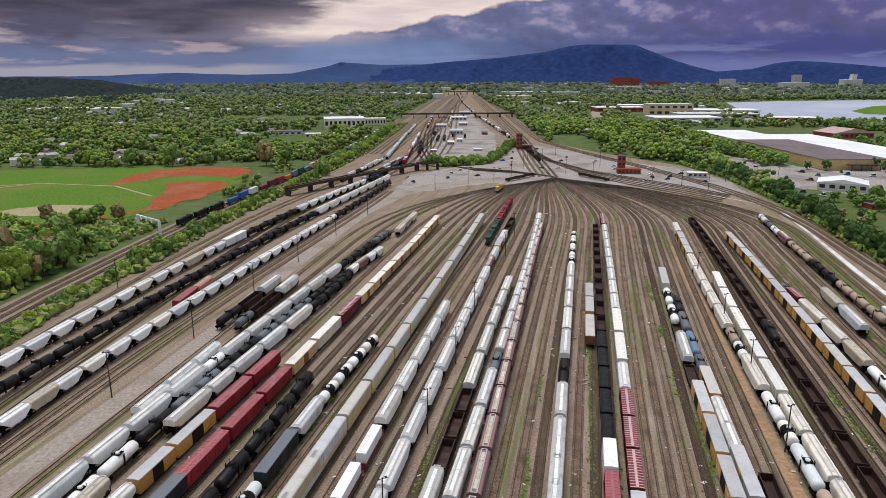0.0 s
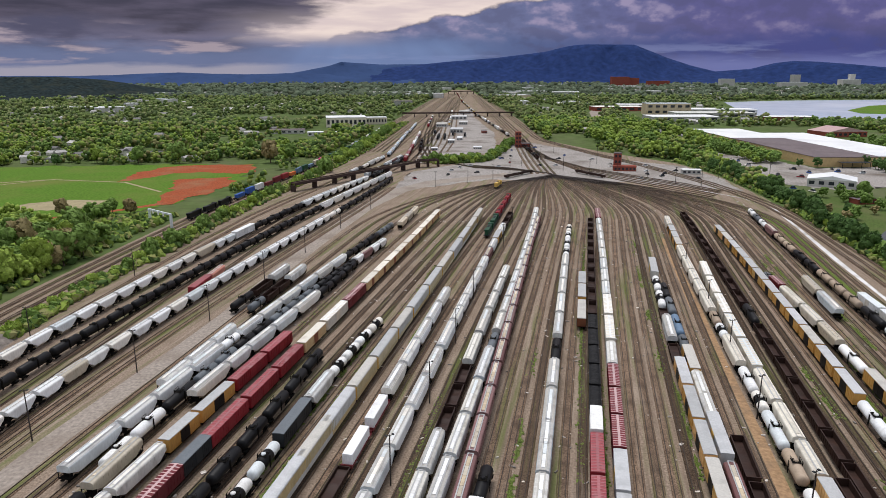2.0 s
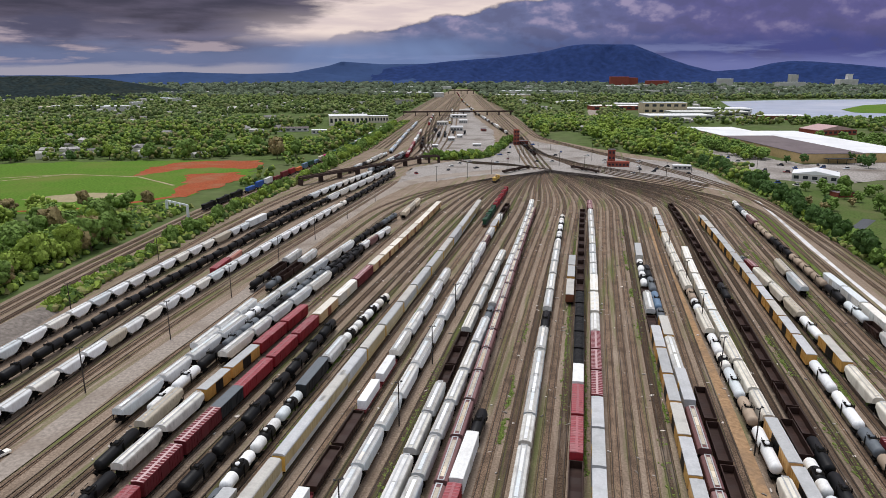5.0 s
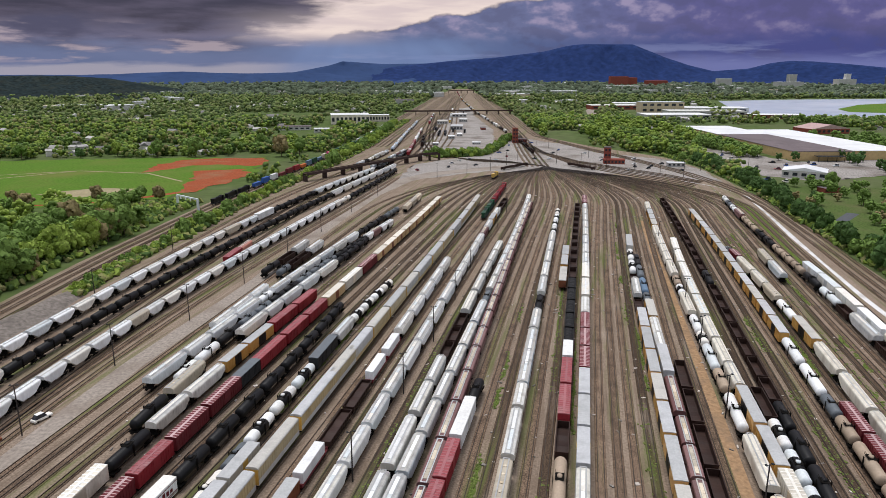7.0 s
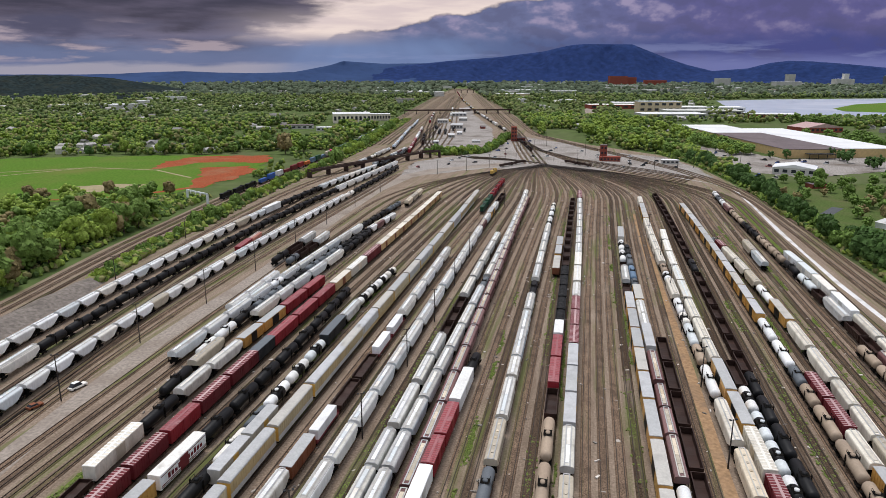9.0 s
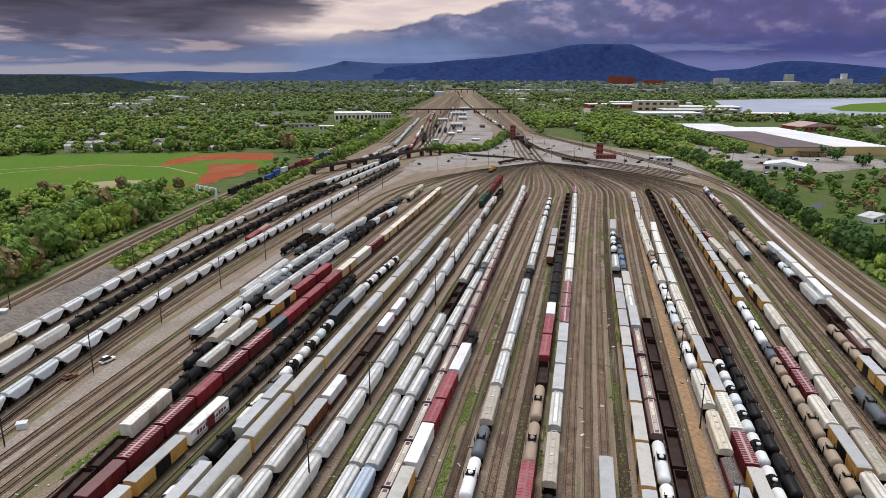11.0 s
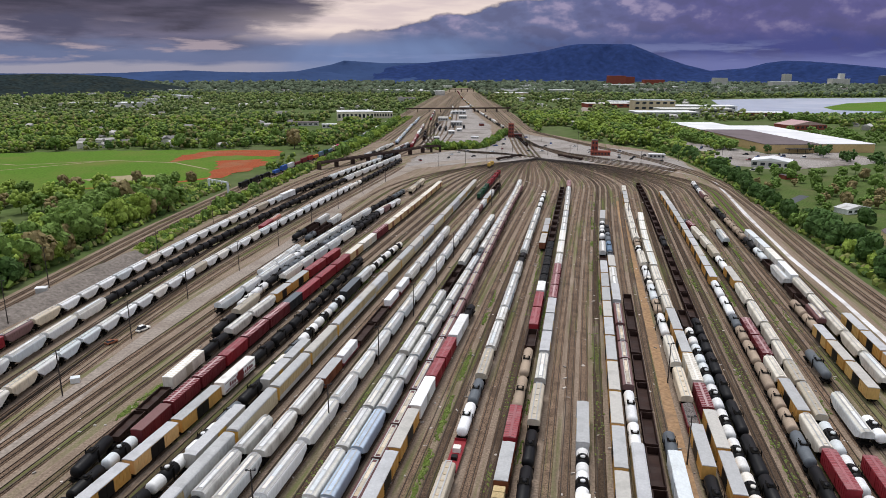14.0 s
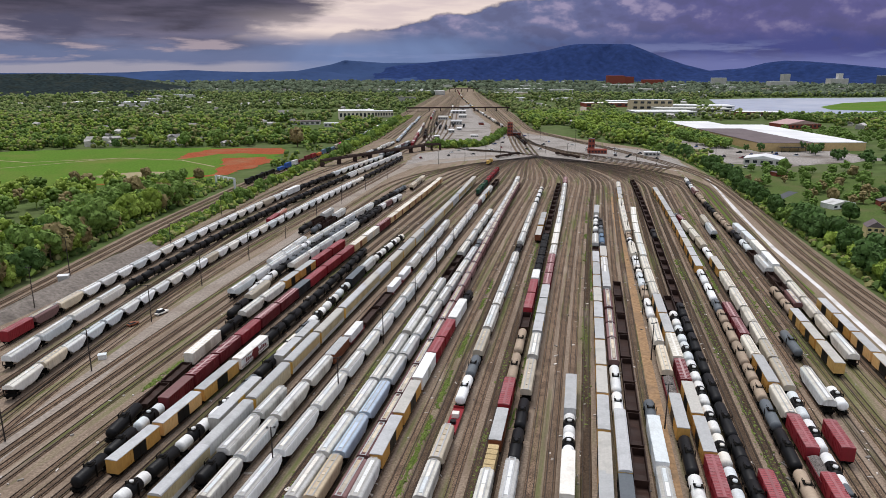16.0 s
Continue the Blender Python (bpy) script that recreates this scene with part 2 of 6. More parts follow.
STEEL = surface("rail_steel", (0.050, 0.038, 0.031), rough=0.55, metal=0.3, vary=0.25)
BED = surface("track_bed", (0.162, 0.113, 0.080), rough=0.95, vary=0.75, grain=2.2, stain=0.75, stain_colour=(0.058, 0.041, 0.032), scale=0.5, each=0.55, bump=0.5)
GRAVEL = surface("yard_gravel", (0.252, 0.194, 0.148), rough=0.95, vary=0.42, grain=2.6, stain=0.65, stain_colour=(0.160, 0.118, 0.085), scale=0.22, bump=0.2)


def lay_streaks(m):
    """Oil streaks, pale dust and weeds drawn out along the tracks."""
    n, l = m.node_tree.nodes, m.node_tree.links
    bsdf = n["Principled BSDF"]
    socket = bsdf.inputs["Base Color"].links[0].from_socket
    tc, sp, cb = n.new("ShaderNodeTexCoord"), n.new("ShaderNodeSeparateXYZ"), n.new("ShaderNodeCombineXYZ")
    l.new(tc.outputs["Object"], sp.inputs[0])
    lean, cross = n.new("ShaderNodeMath"), n.new("ShaderNodeMath")
    lean.operation, cross.operation = "MULTIPLY", "SUBTRACT"
    l.new(sp.outputs[1], lean.inputs[0])
    lean.inputs[1].default_value = 0.2
    l.new(sp.outputs[0], cross.inputs[0]), l.new(lean.outputs[0], cross.inputs[1])
    l.new(cross.outputs[0], cb.inputs[0]), l.new(sp.outputs[1], cb.inputs[1])
    for (sx, sy), low, high, amount, colour in (((0.55, 0.012), 0.50, 0.70, 0.6, (0.100, 0.074, 0.056, 1)), ((0.35, 0.02), 0.55, 0.72, 0.5, (0.40, 0.335, 0.27, 1)), ((0.24, 0.010), 0.53, 0.66, 0.75, (0.120, 0.145, 0.045, 1))):
        mp, nz, mr, mx = n.new("ShaderNodeMapping"), n.new("ShaderNodeTexNoise"), n.new("ShaderNodeMapRange"), n.new("ShaderNodeMix")
        l.new(cb.outputs[0], mp.inputs[0])
        mp.inputs["Scale"].default_value = (sx, sy, 1)
        mp.inputs["Location"].default_value = (amount * 31, low * 17, 0)
        l.new(mp.outputs[0], nz.inputs["Vector"])
        nz.inputs["Scale"].default_value, nz.inputs["Detail"].default_value, nz.inputs["Roughness"].default_value = 1.0, 5, 0.65
        l.new(nz.outputs[0], mr.inputs[0])
        mr.inputs[1].default_value, mr.inputs[2].default_value, mr.inputs[4].default_value = low, high, amount
        mx.data_type = "RGBA"
        l.new(mr.outputs[0], mx.inputs[0]), l.new(socket, mx.inputs[6])
        mx.inputs[7].default_value = colour
        socket = mx.outputs[2]
    l.new(socket, bsdf.inputs["Base Color"])


lay_streaks(GRAVEL)
lay_streaks(BED)
ROADM = surface("worn_concrete_road", (0.30, 0.258, 0.222), rough=0.9, vary=0.3, stain=0.9, stain_colour=(0.19, 0.15, 0.12), scale=0.16, grain=2)
ASPHALT = surface("asphalt", (0.085, 0.09, 0.10), rough=0.85, vary=0.2, scale=0.4)
LOT = surface("paved_lot", (0.31, 0.285, 0.265), rough=0.9, vary=0.45, stain=0.9, stain_colour=(0.125, 0.10, 0.08), scale=0.10, grain=2.0)
WEED = surface("weeds", (0.105, 0.150, 0.032), rough=0.95, vary=0.45, stain=0.6, stain_colour=(0.16, 0.14, 0.08), scale=0.5)
LAWN = surface("field_grass", (0.090, 0.170, 0.024), rough=0.95, vary=0.38, stain=0.85, stain_colour=(0.150, 0.165, 0.045), scale=0.055, grain=3.5)
CLAY = surface("red_clay", (0.29, 0.078, 0.036), rough=0.95, vary=0.45, grain=2, stain=0.7, stain_colour=(0.26, 0.15, 0.085), scale=0.12, bump=0.5)
PATHM = surface("bare_path", (0.33, 0.28, 0.17), rough=0.95, vary=0.2, scale=0.2)
LAND = surface("countryside", (0.085, 0.120, 0.040), rough=0.95, vary=0.3, stain=0.7, stain_colour=(0.13, 0.13, 0.075), scale=0.03)
CUT = surface("gravel_bank", (0.20, 0.175, 0.155), rough=0.95, vary=0.35, stain=0.6, scale=0.3, bump=0.5)
BARK = surface("bark", (0.10, 0.075, 0.055), rough=0.95)


def let_through(m, share):
    """Leaves pass some of the light."""
    n, l = m.node_tree.nodes, m.node_tree.links
    glow, both = n.new("ShaderNodeBsdfTranslucent"), n.new("ShaderNodeMixShader")
    bsdf, out = n["Principled BSDF"], n["Material Output"]
    l.new(bsdf.inputs["Base Color"].links[0].from_socket, glow.inputs[0])
    both.inputs[0].default_value = share
    l.new(bsdf.outputs[0], both.inputs[1]), l.new(glow.outputs[0], both.inputs[2])
    l.new(both.outputs[0], out.inputs[0])
    return m


def leafy(name, colour):
    return let_through(surface(name, colour, rough=0.75, vary=0.3, each=0.28, island=True, stain=0.2), 0.20)


LEAF = [leafy("leaves_fresh", (0.270, 0.370, 0.062)), leafy("leaves_mid", (0.170, 0.270, 0.058)), leafy("leaves_dark", (0.075, 0.145, 0.036)), leafy("leaves_budding", (0.290, 0.235, 0.105))]
WOODS = surface("far_woods", (0.175, 0.240, 0.072), rough=0.9, vary=0.35, each=0.55, island=True, stain=0.5, stain_colour=(0.20, 0.155, 0.07), scale=0.02, grain=6)


def vary_woods(m, spread):
    """Fresh green, dark green and budding brown from clump to clump."""
    n, l = m.node_tree.nodes, m.node_tree.links
    bsdf = n["Principled BSDF"]
    socket = bsdf.inputs["Base Color"].links[0].from_socket
    geo, ramp, mix = n.new("ShaderNodeNewGeometry"), n.new("ShaderNodeValToRGB"), n.new("ShaderNodeMix")
    l.new(geo.outputs["Random Per Island"], ramp.inputs[0])
    for at, c in ((0.20, (0.060, 0.110, 0.034, 1)), (0.42, (0.140, 0.215, 0.042, 1)), (0.68, (0.250, 0.335, 0.055, 1)), (0.90, (0.22, 0.185, 0.090, 1))):
        ramp.color_ramp.elements.new(at).color = c
    ramp.color_ramp.elements.remove(ramp.color_ramp.elements[0])
    ramp.color_ramp.elements.remove(ramp.color_ramp.elements[-1])
    mix.data_type = "RGBA"
    mix.inputs[0].default_value = spread
    l.new(socket, mix.inputs[6]), l.new(ramp.outputs[0], mix.inputs[7])
    l.new(mix.outputs[2], bsdf.inputs["Base Color"])


vary_woods(WOODS, 0.75)
# some distance haze is painted into these two: greyer than WOODS
FARWOODS = surface("distant_woods_haze_grey", (0.115, 0.145, 0.095), rough=0.95, vary=0.3, each=0.5, island=True, stain=0.5, stain_colour=(0.10, 0.095, 0.06), scale=0.02, grain=6)
MIDWOODS = surface("mid_woods_haze_grey", (0.155, 0.200, 0.085), rough=0.95, vary=0.3, each=0.5, island=True, stain=0.5, stain_colour=(0.17, 0.14, 0.07), scale=0.02, grain=6)
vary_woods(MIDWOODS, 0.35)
BRICK = surface("red_brick", (0.26, 0.075, 0.055), rough=0.9, vary=0.2)
ROOFW = surface("white_roof", (0.78, 0.79, 0.80), rough=0.5, vary=0.06, stain=0.3, scale=0.08)
ROOFB = surface("brown_roof", (0.155, 0.125, 0.130), rough=0.85, vary=0.15, stain=0.4, scale=0.1)
WALLT = surface("tan_wall", (0.56, 0.40, 0.20), rough=0.8, vary=0.12, stain=0.4, scale=0.15)
WALLG = surface("grey_wall", (0.50, 0.49, 0.47), rough=0.8, vary=0.12, each=0.3, scale=0.15)
GLASS = surface("window_glass", (0.03, 0.035, 0.045), rough=0.15, vary=0.1)
POLEM = surface("pole_wood", (0.050, 0.042, 0.038), rough=0.85)
IRON = surface("bridge_iron", (0.055, 0.034, 0.030), rough=0.7, vary=0.25)
# bright sky reflection is painted in: pale water colour with paler patches
WATER_SKY_SHEEN = surface("river", (0.40, 0.47, 0.58), rough=0.25, vary=0.1, scale=0.01, stain=0.5, stain_colour=(0.70, 0.74, 0.80))
# distance haze is painted into both ridge base colours as blue
RIDGE = surface("far_ridge_haze_tint", (0.019, 0.037, 0.118), rough=1.0, vary=0.30, grain=0.2, stain=0.5, stain_colour=(0.012, 0.028, 0.095), scale=0.05)
RIDGE2 = surface("low_ridge_haze_tint", (0.036, 0.064, 0.150), rough=1.0, vary=0.2, grain=0.02, scale=0.05)
HILLM = surface("wooded_hill", (0.016, 0.025, 0.026), rough=1.0, vary=0.7, grain=0.5, stain=0.5, stain_colour=(0.05, 0.052, 0.034), scale=0.06)

# ---- mesh helpers ----


def box(bm, x0, x1, y0, y1, z0, z1):
    v = [bm.verts.new((x, y, z)) for z in (z0, z1) for x, y in ((x0, y0), (x1, y0), (x1, y1), (x0, y1))]
    for f in ((3, 2, 1, 0), (4, 5, 6, 7), (0, 1, 5, 4), (1, 2, 6, 5), (2, 3, 7, 6), (3, 0, 4, 7)):
        bm.faces.new([v[i] for i in f])


def loft(bm, rings, cap=True):
    """Skin over rings of equally many points."""
    rr = [[bm.verts.new(p) for p in r] for r in rings]
    n = len(rr[0])
    for a, b in zip(rr, rr[1:]):
        for i in range(n):
            bm.faces.new((a[i], a[(i + 1) % n], b[(i + 1) % n], b[i]))
    if cap:
        bm.faces.new(rr[0][::-1])
        bm.faces.new(rr[-1])


def prism(bm, outline, y0, y1):
    """An x-z outline drawn out along y."""
    loft(bm, [[(x, y0, z) for x, z in outline], [(x, y1, z) for x, z in outline]])


def tube(bm, r, z, stops, n=14, x=0.0):
    """A round body along y: stops of (y, share of r)."""
    loft(bm, [[(x + r * s * math.sin(2 * math.pi * i / n), y, z + r * s * math.cos(2 * math.pi * i / n)) for i in range(n)] for y, s in stops])


def disc(bm, x, y, z0, z1, r, n=10):
    loft(bm, [[(x + r * math.cos(2 * math.pi * i / n), y + r * math.sin(2 * math.pi * i / n), z) for i in range(n)] for z in (z0, z1)])


def made(name, bm, material, smooth=False):
    me = bpy.data.meshes.new(name)
    bmesh.ops.recalc_face_normals(bm, faces=bm.faces)
    bm.to_mesh(me)
    bm.free()
    me.materials.append(material)
    if smooth:
        me.polygons.foreach_set("use_smooth", [True] * len(me.polygons))
    return me


def part(name, bm, material, parent, label="", smooth=False):
    ob = new(name, bm if isinstance(bm, bpy.types.Mesh) else made(name, bm, material, smooth))
    ob.parent = parent
    if label:
        ob["label"] = label
    return ob


def boxes(*rows):
    bm = bmesh.new()
    for r in rows:
        box(bm, *r)
    return bm


def sheet(name, pts, z, material, label, category, kind="structure", ragged=0.0):
    """A flat piece of ground from its outline; ragged: how far its edge wanders."""
    bm = bmesh.new()
    if ragged:
        edge = []
        for (x0, y0), (x1, y1) in zip(pts, pts[1:] + pts[:1]):
            n = max(1, int(math.hypot(x1 - x0, y1 - y0) / 4))
            for i in range(n):
                x, y = x0 + (x1 - x0) * i / n, y0 + (y1 - y0) * i / n
                edge.append((x + ragged * (noise.noise((x * 0.08, y * 0.08, 1.0)) + 0.5 * noise.noise((x * 0.3, y * 0.3, 4.0))), y + ragged * (noise.noise((x * 0.08, y * 0.08, 9.0)) + 0.5 * noise.noise((x * 0.3, y * 0.3, 6.0)))))
        pts = edge
    bm.faces.new([bm.verts.new((x, y, z)) for x, y in pts])
    bmesh.ops.triangulate(bm, faces=bm.faces)
    ob = new(name, made(name, bm, material))
    for f in ob.data.polygons:
        if f.normal.z < 0:
            f.flip()
    return tagged(ob, label, category, kind=kind)


def along(table, y):
    """Straight-line reading of a table of (y, x)."""
    for (y0, x0), (y1, x1) in zip(table, table[1:]):
        if y <= y1:
            return x0 + (x1 - x0) * (y - y0) / (y1 - y0)
    return table[-1][1]


def ribbon(name, pts, width, z, material, label, category):
    """A strip of ground along a line."""
    bm = bmesh.new()
    last = None
    for i, (x, y) in enumerate(pts):
        a, b = Vector(pts[max(i - 1, 0)]), Vector(pts[min(i + 1, len(pts) - 1)])
        d = (b - a).normalized()
        w = width[i] if isinstance(width, (list, tuple)) else width
        pair = [bm.verts.new((x - s * d.y * w / 2, y + s * d.x * w / 2, z)) for s in (1, -1)]
        if last:
            bm.faces.new((last[0], last[1], pair[1], pair[0]))
        last = pair
    ob = new(name, made(name, bm, material))
    for f in ob.data.polygons:
        if f.normal.z < 0:
            f.flip()
    return tagged(ob, label, category, kind="structure")


# ---- land ----
WEST = [(-400, -190), (114, -178), (255, -175), (400, -164), (580, -138), (766, -117), (1258, -88), (2053, -42), (3192, 42)]
EAST = [(-400, 90), (76, 166), (163, 183), (242, 196), (371, 216), (450, 230), (520, 236), (600, 240), (677, 228), (773, 172), (900, 132), (1411, 144), (2048, 126), (3375, 125)]
sheet("ground", [(-4900, -900), (4900, -900), (4900, 4700), (-4900, 4700)], -0.12, LAND, "green open country reaching the foot of the ridges", "ground")
ys = [-400, -200, 0, 114, 255, 330, 400, 480, 580, 660, 766, 900, 1100, 1258, 1600, 2053, 2600, 3192]
sheet("yard_ground", [(along(WEST, y), y) for y in ys] + [(along(EAST, y), y) for y in ys[::-1]], 0.0, GRAVEL, "brown grey gravel floor of the rail yard", "ground")
sheet("field", [(-620, 560), (-404, 640), (-272, 655), (-184, 655), (-168, 540), (-190, 440), (-225, 405), (-262, 390), (-330, 372), (-560, 380)], 0.05, LAWN, "green mown field beside the railway", "field", ragged=9)
sheet("clay_bank", [(-270, 545), (-276, 600), (-262, 640), (-232, 652), (-186, 654), (-170, 606), (-182, 594), (-215, 602), (-240, 596), (-254, 570)], 0.10, CLAY, "bare red clay earthworks by the field", "ground", ragged=5)
sheet("clay_bank", [(-226, 560), (-188, 572), (-171, 548), (-175, 500), (-190, 448), (-199, 450), (-206, 490), (-216, 525)], 0.10, CLAY, "bare red clay slope below the bank", "ground", ragged=6)
ribbon("clay_track", [(-195, 452), (-212, 432), (-228, 416), (-250, 402), (-285, 396)], [7, 6, 7, 4, 3], 0.11, CLAY, "thin red clay track at the field edge", "path")
ribbon("footpath", [(-560, 585), (-404, 525), (-330, 560), (-262, 545), (-215, 500)], 2.6, 0.12, PATHM, "pale worn footpath across the field", "path")
ribbon("footpath", [(-330, 560), (-420, 470), (-470, 455)], 2.2, 0.13, PATHM, "pale worn footpath across the field", "path")
sheet("bare_patch", [(-300, 440), (-270, 470), (-240, 462), (-236, 440), (-275, 425)], 0.11, PATHM, "bare worn patch in the field", "ground", ragged=9)
ribbon("service_road", [(-112, -60), (-107.5, 20), (-103.8, 75), (-101.2, 105), (-97.8, 138), (-92.5, 168), (-86.5, 198), (-81, 228), (-75, 290), (-65, 360), (-52, 440), (-34, 505), (-8, 545), (60, 590)], [8, 7.5, 7, 7, 7, 7, 7, 8, 8, 9, 11, 15, 18, 16], 0.03, ROADM, "pale worn service road through the yard", "road")
sheet("throat_paving", [(-40, 500), (40, 560), (150, 545), (228, 500), (236, 560), (230, 640), (170, 700), (150, 780), (110, 860), (76, 850), (66, 760), (50, 690), (0, 640), (-30, 600)], 0.025, LOT, "pale paved apron at the yard throat", "paving", ragged=3)
sheet("lot_ground", [(262, 560), (300, 500), (350, 520), (450, 560), (440, 640), (350, 625), (330, 700), (296, 760)], 0.055, LOT, "grey paved lot strewn with material", "lot", ragged=6)
sheet("engine_terminal", [(-28, 660), (60, 760), (75, 1000), (60, 1330), (70, 1700), (30, 1500), (-5, 1200), (-20, 900)], 0.075, LOT, "pale paved engine terminal between the lines", "paving", ragged=3)
sheet("house_lawns", [(200, 120), (206, 235), (226, 330), (244, 430), (262, 480), (330, 470), (420, 430), (420, 120)], 0.04, surface("garden_grass", (0.080, 0.118, 0.034), rough=0.95, vary=0.4, stain=0.8, stain_colour=(0.13, 0.125, 0.06), scale=0.12, grain=2), "green lawns round the houses", "lawn")
ribbon("street", [(215, 60), (206, 168), (206, 235), (222, 316), (238, 345), (262, 372)], 7, 0.08, ASPHALT, "grey asphalt street beside the lawns", "road")
ribbon("dirt_road", [(222, 330), (238, 420), (253, 528), (271, 637), (302, 818), (300, 900)], 6, 0.07, ROADM, "pale dirt road behind the hedge", "road")
ribbon("sandy_alley", [(50.6 + 0.2 * y, y) for y in (-60, 0, 60, 120, 180, 240, 300, 350)], [3.4, 4.4, 3.8, 4.6, 4.0, 4.4, 3.4, 2.4], 0.04, surface("sandy_dirt", (0.350, 0.225, 0.130), rough=0.95, vary=0.3, stain=0.9, stain_colour=(0.21, 0.150, 0.105), scale=0.35), "sandy brown alley between tracks", "path")
# wet concrete whose glare is painted in as a near-white base colour
ribbon("wet_strip", [(140, 40), (146, 76), (158, 138), (169, 203), (180, 255), (191, 306), (206, 370), (219, 430), (216, 470), (196, 505)], [2.2, 2.4, 2.0, 2.4, 1.6, 2.8, 1.8, 2.2, 1.5, 1.2], 0.10, surface("wet_concrete_glare", (0.80, 0.80, 0.80), rough=0.2, vary=0.1, stain=0.9, stain_colour=(0.40, 0.37, 0.33), scale=0.3), "wet concrete strip beside the track, glare painted white", "strip")
ribbon("green_verge", [(150, 130), (160, 200), (172, 270), (184, 320), (200, 385), (206, 430)], [4, 6, 9, 10, 8, 3], 0.06, WEED, "green weedy verge between tracks", "verge")
sheet("river", [(606, 1320), (672, 1244), (750, 1177), (900, 1150), (1300, 1300), (1600, 1900), (1500, 2150), (1255, 2095), (1000, 2050), (790, 1957), (716, 1720)], 0.3, WATER_SKY_SHEEN, "broad river with sky reflection painted pale into the water", "water")
sheet("river_bar", [(870, 1440), (905, 1550), (1070, 1745), (1400, 1950), (1560, 1800), (1300, 1420), (1020, 1340)], 0.6, LAWN, "low green river bank", "bank")
ribbon("highway", [(255, 1200), (300, 1330), (330, 1500), (420, 1800)], 26, 0.2, ROADM, "pale highway curving through the woods", "road")

# ---- ridges and hills ----


def ridge(name, spans, material, label, reach, rough, seed):
    """A long hill: spans of (bearing in degrees, height), at a distance."""
    rng = random.Random(seed)
    bm = bmesh.new()
    rows = []
    a0, a1 = spans[0][0], spans[-1][0]
    n = 160
    for j, (f, back) in enumerate(((0.0, -420), (0.22, -300), (0.48, -190), (0.72, -105), (0.9, -45), (1.0, 0), (0.6, 160))):
        row = []
        for i in range(n + 1):
            a = a0 + (a1 - a0) * i / n
            h = along(spans, a)
            wob = noise.noise((a * 1.3, j * 0.9, seed)) * rough * (0.5 if j < 5 else 0.18) + noise.noise((a * 5.0, j, seed + 9)) * rough * 0.22
            r = reach + back + noise.noise((a * 0.8, j * 0.5, seed + 3)) * 60 * (j < 5)
            row.append(bm.verts.new((r * math.sin(radians(a)), r * math.cos(radians(a)), max(-2, h * f + (wob * h * 0.06 if h > 1 else 0)))))
        rows.append(row)
    for a, b in zip(rows, rows[1:]):
        for i in range(n):
            bm.faces.new((a[i], a[i + 1], b[i + 1], b[i]))
    ob = new(name, made(name, bm, material, True))
    return tagged(ob, label, "mountain", kind="structure")


# the blue of these four ridges is haze put into their colour
ridge("backdrop_ridge", [(-12, 40), (-9, 70), (-5, 96), (0.3, 138), (4.5, 164), (8.2, 200), (9.6, 228), (10.6, 241), (11.5, 244), (13, 242), (15, 240), (16.3, 199), (17.6, 157), (19.3, 112), (21, 78), (24, 50), (28, 20)], RIDGE, "long flat-topped wooded mountain, blue haze painted in", 4640, 0.35, 3)
ridge("backdrop_ridge", [(18, 40), (21, 76), (23.5, 92), (25, 124), (26.3, 138), (28, 132), (30, 118), (32.6, 95), (36, 76), (40, 50)], RIDGE, "long mountain ridge painted haze blue", 4720, 0.4, 7)
ridge("backdrop_ridge", [(-14, 40), (-11.4, 78), (-9.2, 112), (-8.2, 138), (-7.4, 134), (-5, 122), (-2, 124), (2, 130), (6, 90)], RIDGE2, "low ridge painted haze blue", 4700, 0.5, 11)
ridge("backdrop_ridge", [(-44, 50), (-34, 58), (-28, 56), (-25, 60), (-23, 68), (-20.5, 74), (-18, 66), (-15.4, 62), (-12, 68), (-8, 60), (-3, 46), (4, 40), (12, 34)], RIDGE2, "low hills painted haze blue", 4540, 1.2, 17)
ridge("wooded_hill", [(-46, 56), (-38, 62), (-33, 66), (-31, 68), (-28.5, 66), (-25.7, 56), (-23, 34), (-20, 10)], HILLM, "dark wooded hill with a pale clearing", 2700, 1.5, 23)

# ---- woods ----
rng = random.Random(4)
t_ = (1 + 5 ** 0.5) / 2
ICO_V = np.array([(-1, t_, 0), (1, t_, 0), (-1, -t_, 0), (1, -t_, 0), (0, -1, t_), (0, 1, t_), (0, -1, -t_), (0, 1, -t_), (t_, 0, -1), (t_, 0, 1), (-t_, 0, -1), (-t_, 0, 1)]) / 1.902
ICO_F = np.array([(0, 11, 5), (0, 5, 1), (0, 1, 7), (0, 7, 10), (0, 10, 11), (1, 5, 9), (5, 11, 4), (11, 10, 2), (10, 7, 6), (7, 1, 8), (3, 9, 4), (3, 4, 2), (3, 2, 6), (3, 6, 8), (3, 8, 9), (4, 9, 5), (2, 4, 11), (6, 2, 10), (8, 6, 7), (9, 8, 1)])


def inside(poly, x, y):
    hit = False
    for (x0, y0), (x1, y1) in zip(poly, poly[1:] + poly[:1]):
        if (y0 > y) != (y1 > y) and x < (x1 - x0) * (y - y0) / (y1 - y0) + x0:
            hit = not hit
    return hit


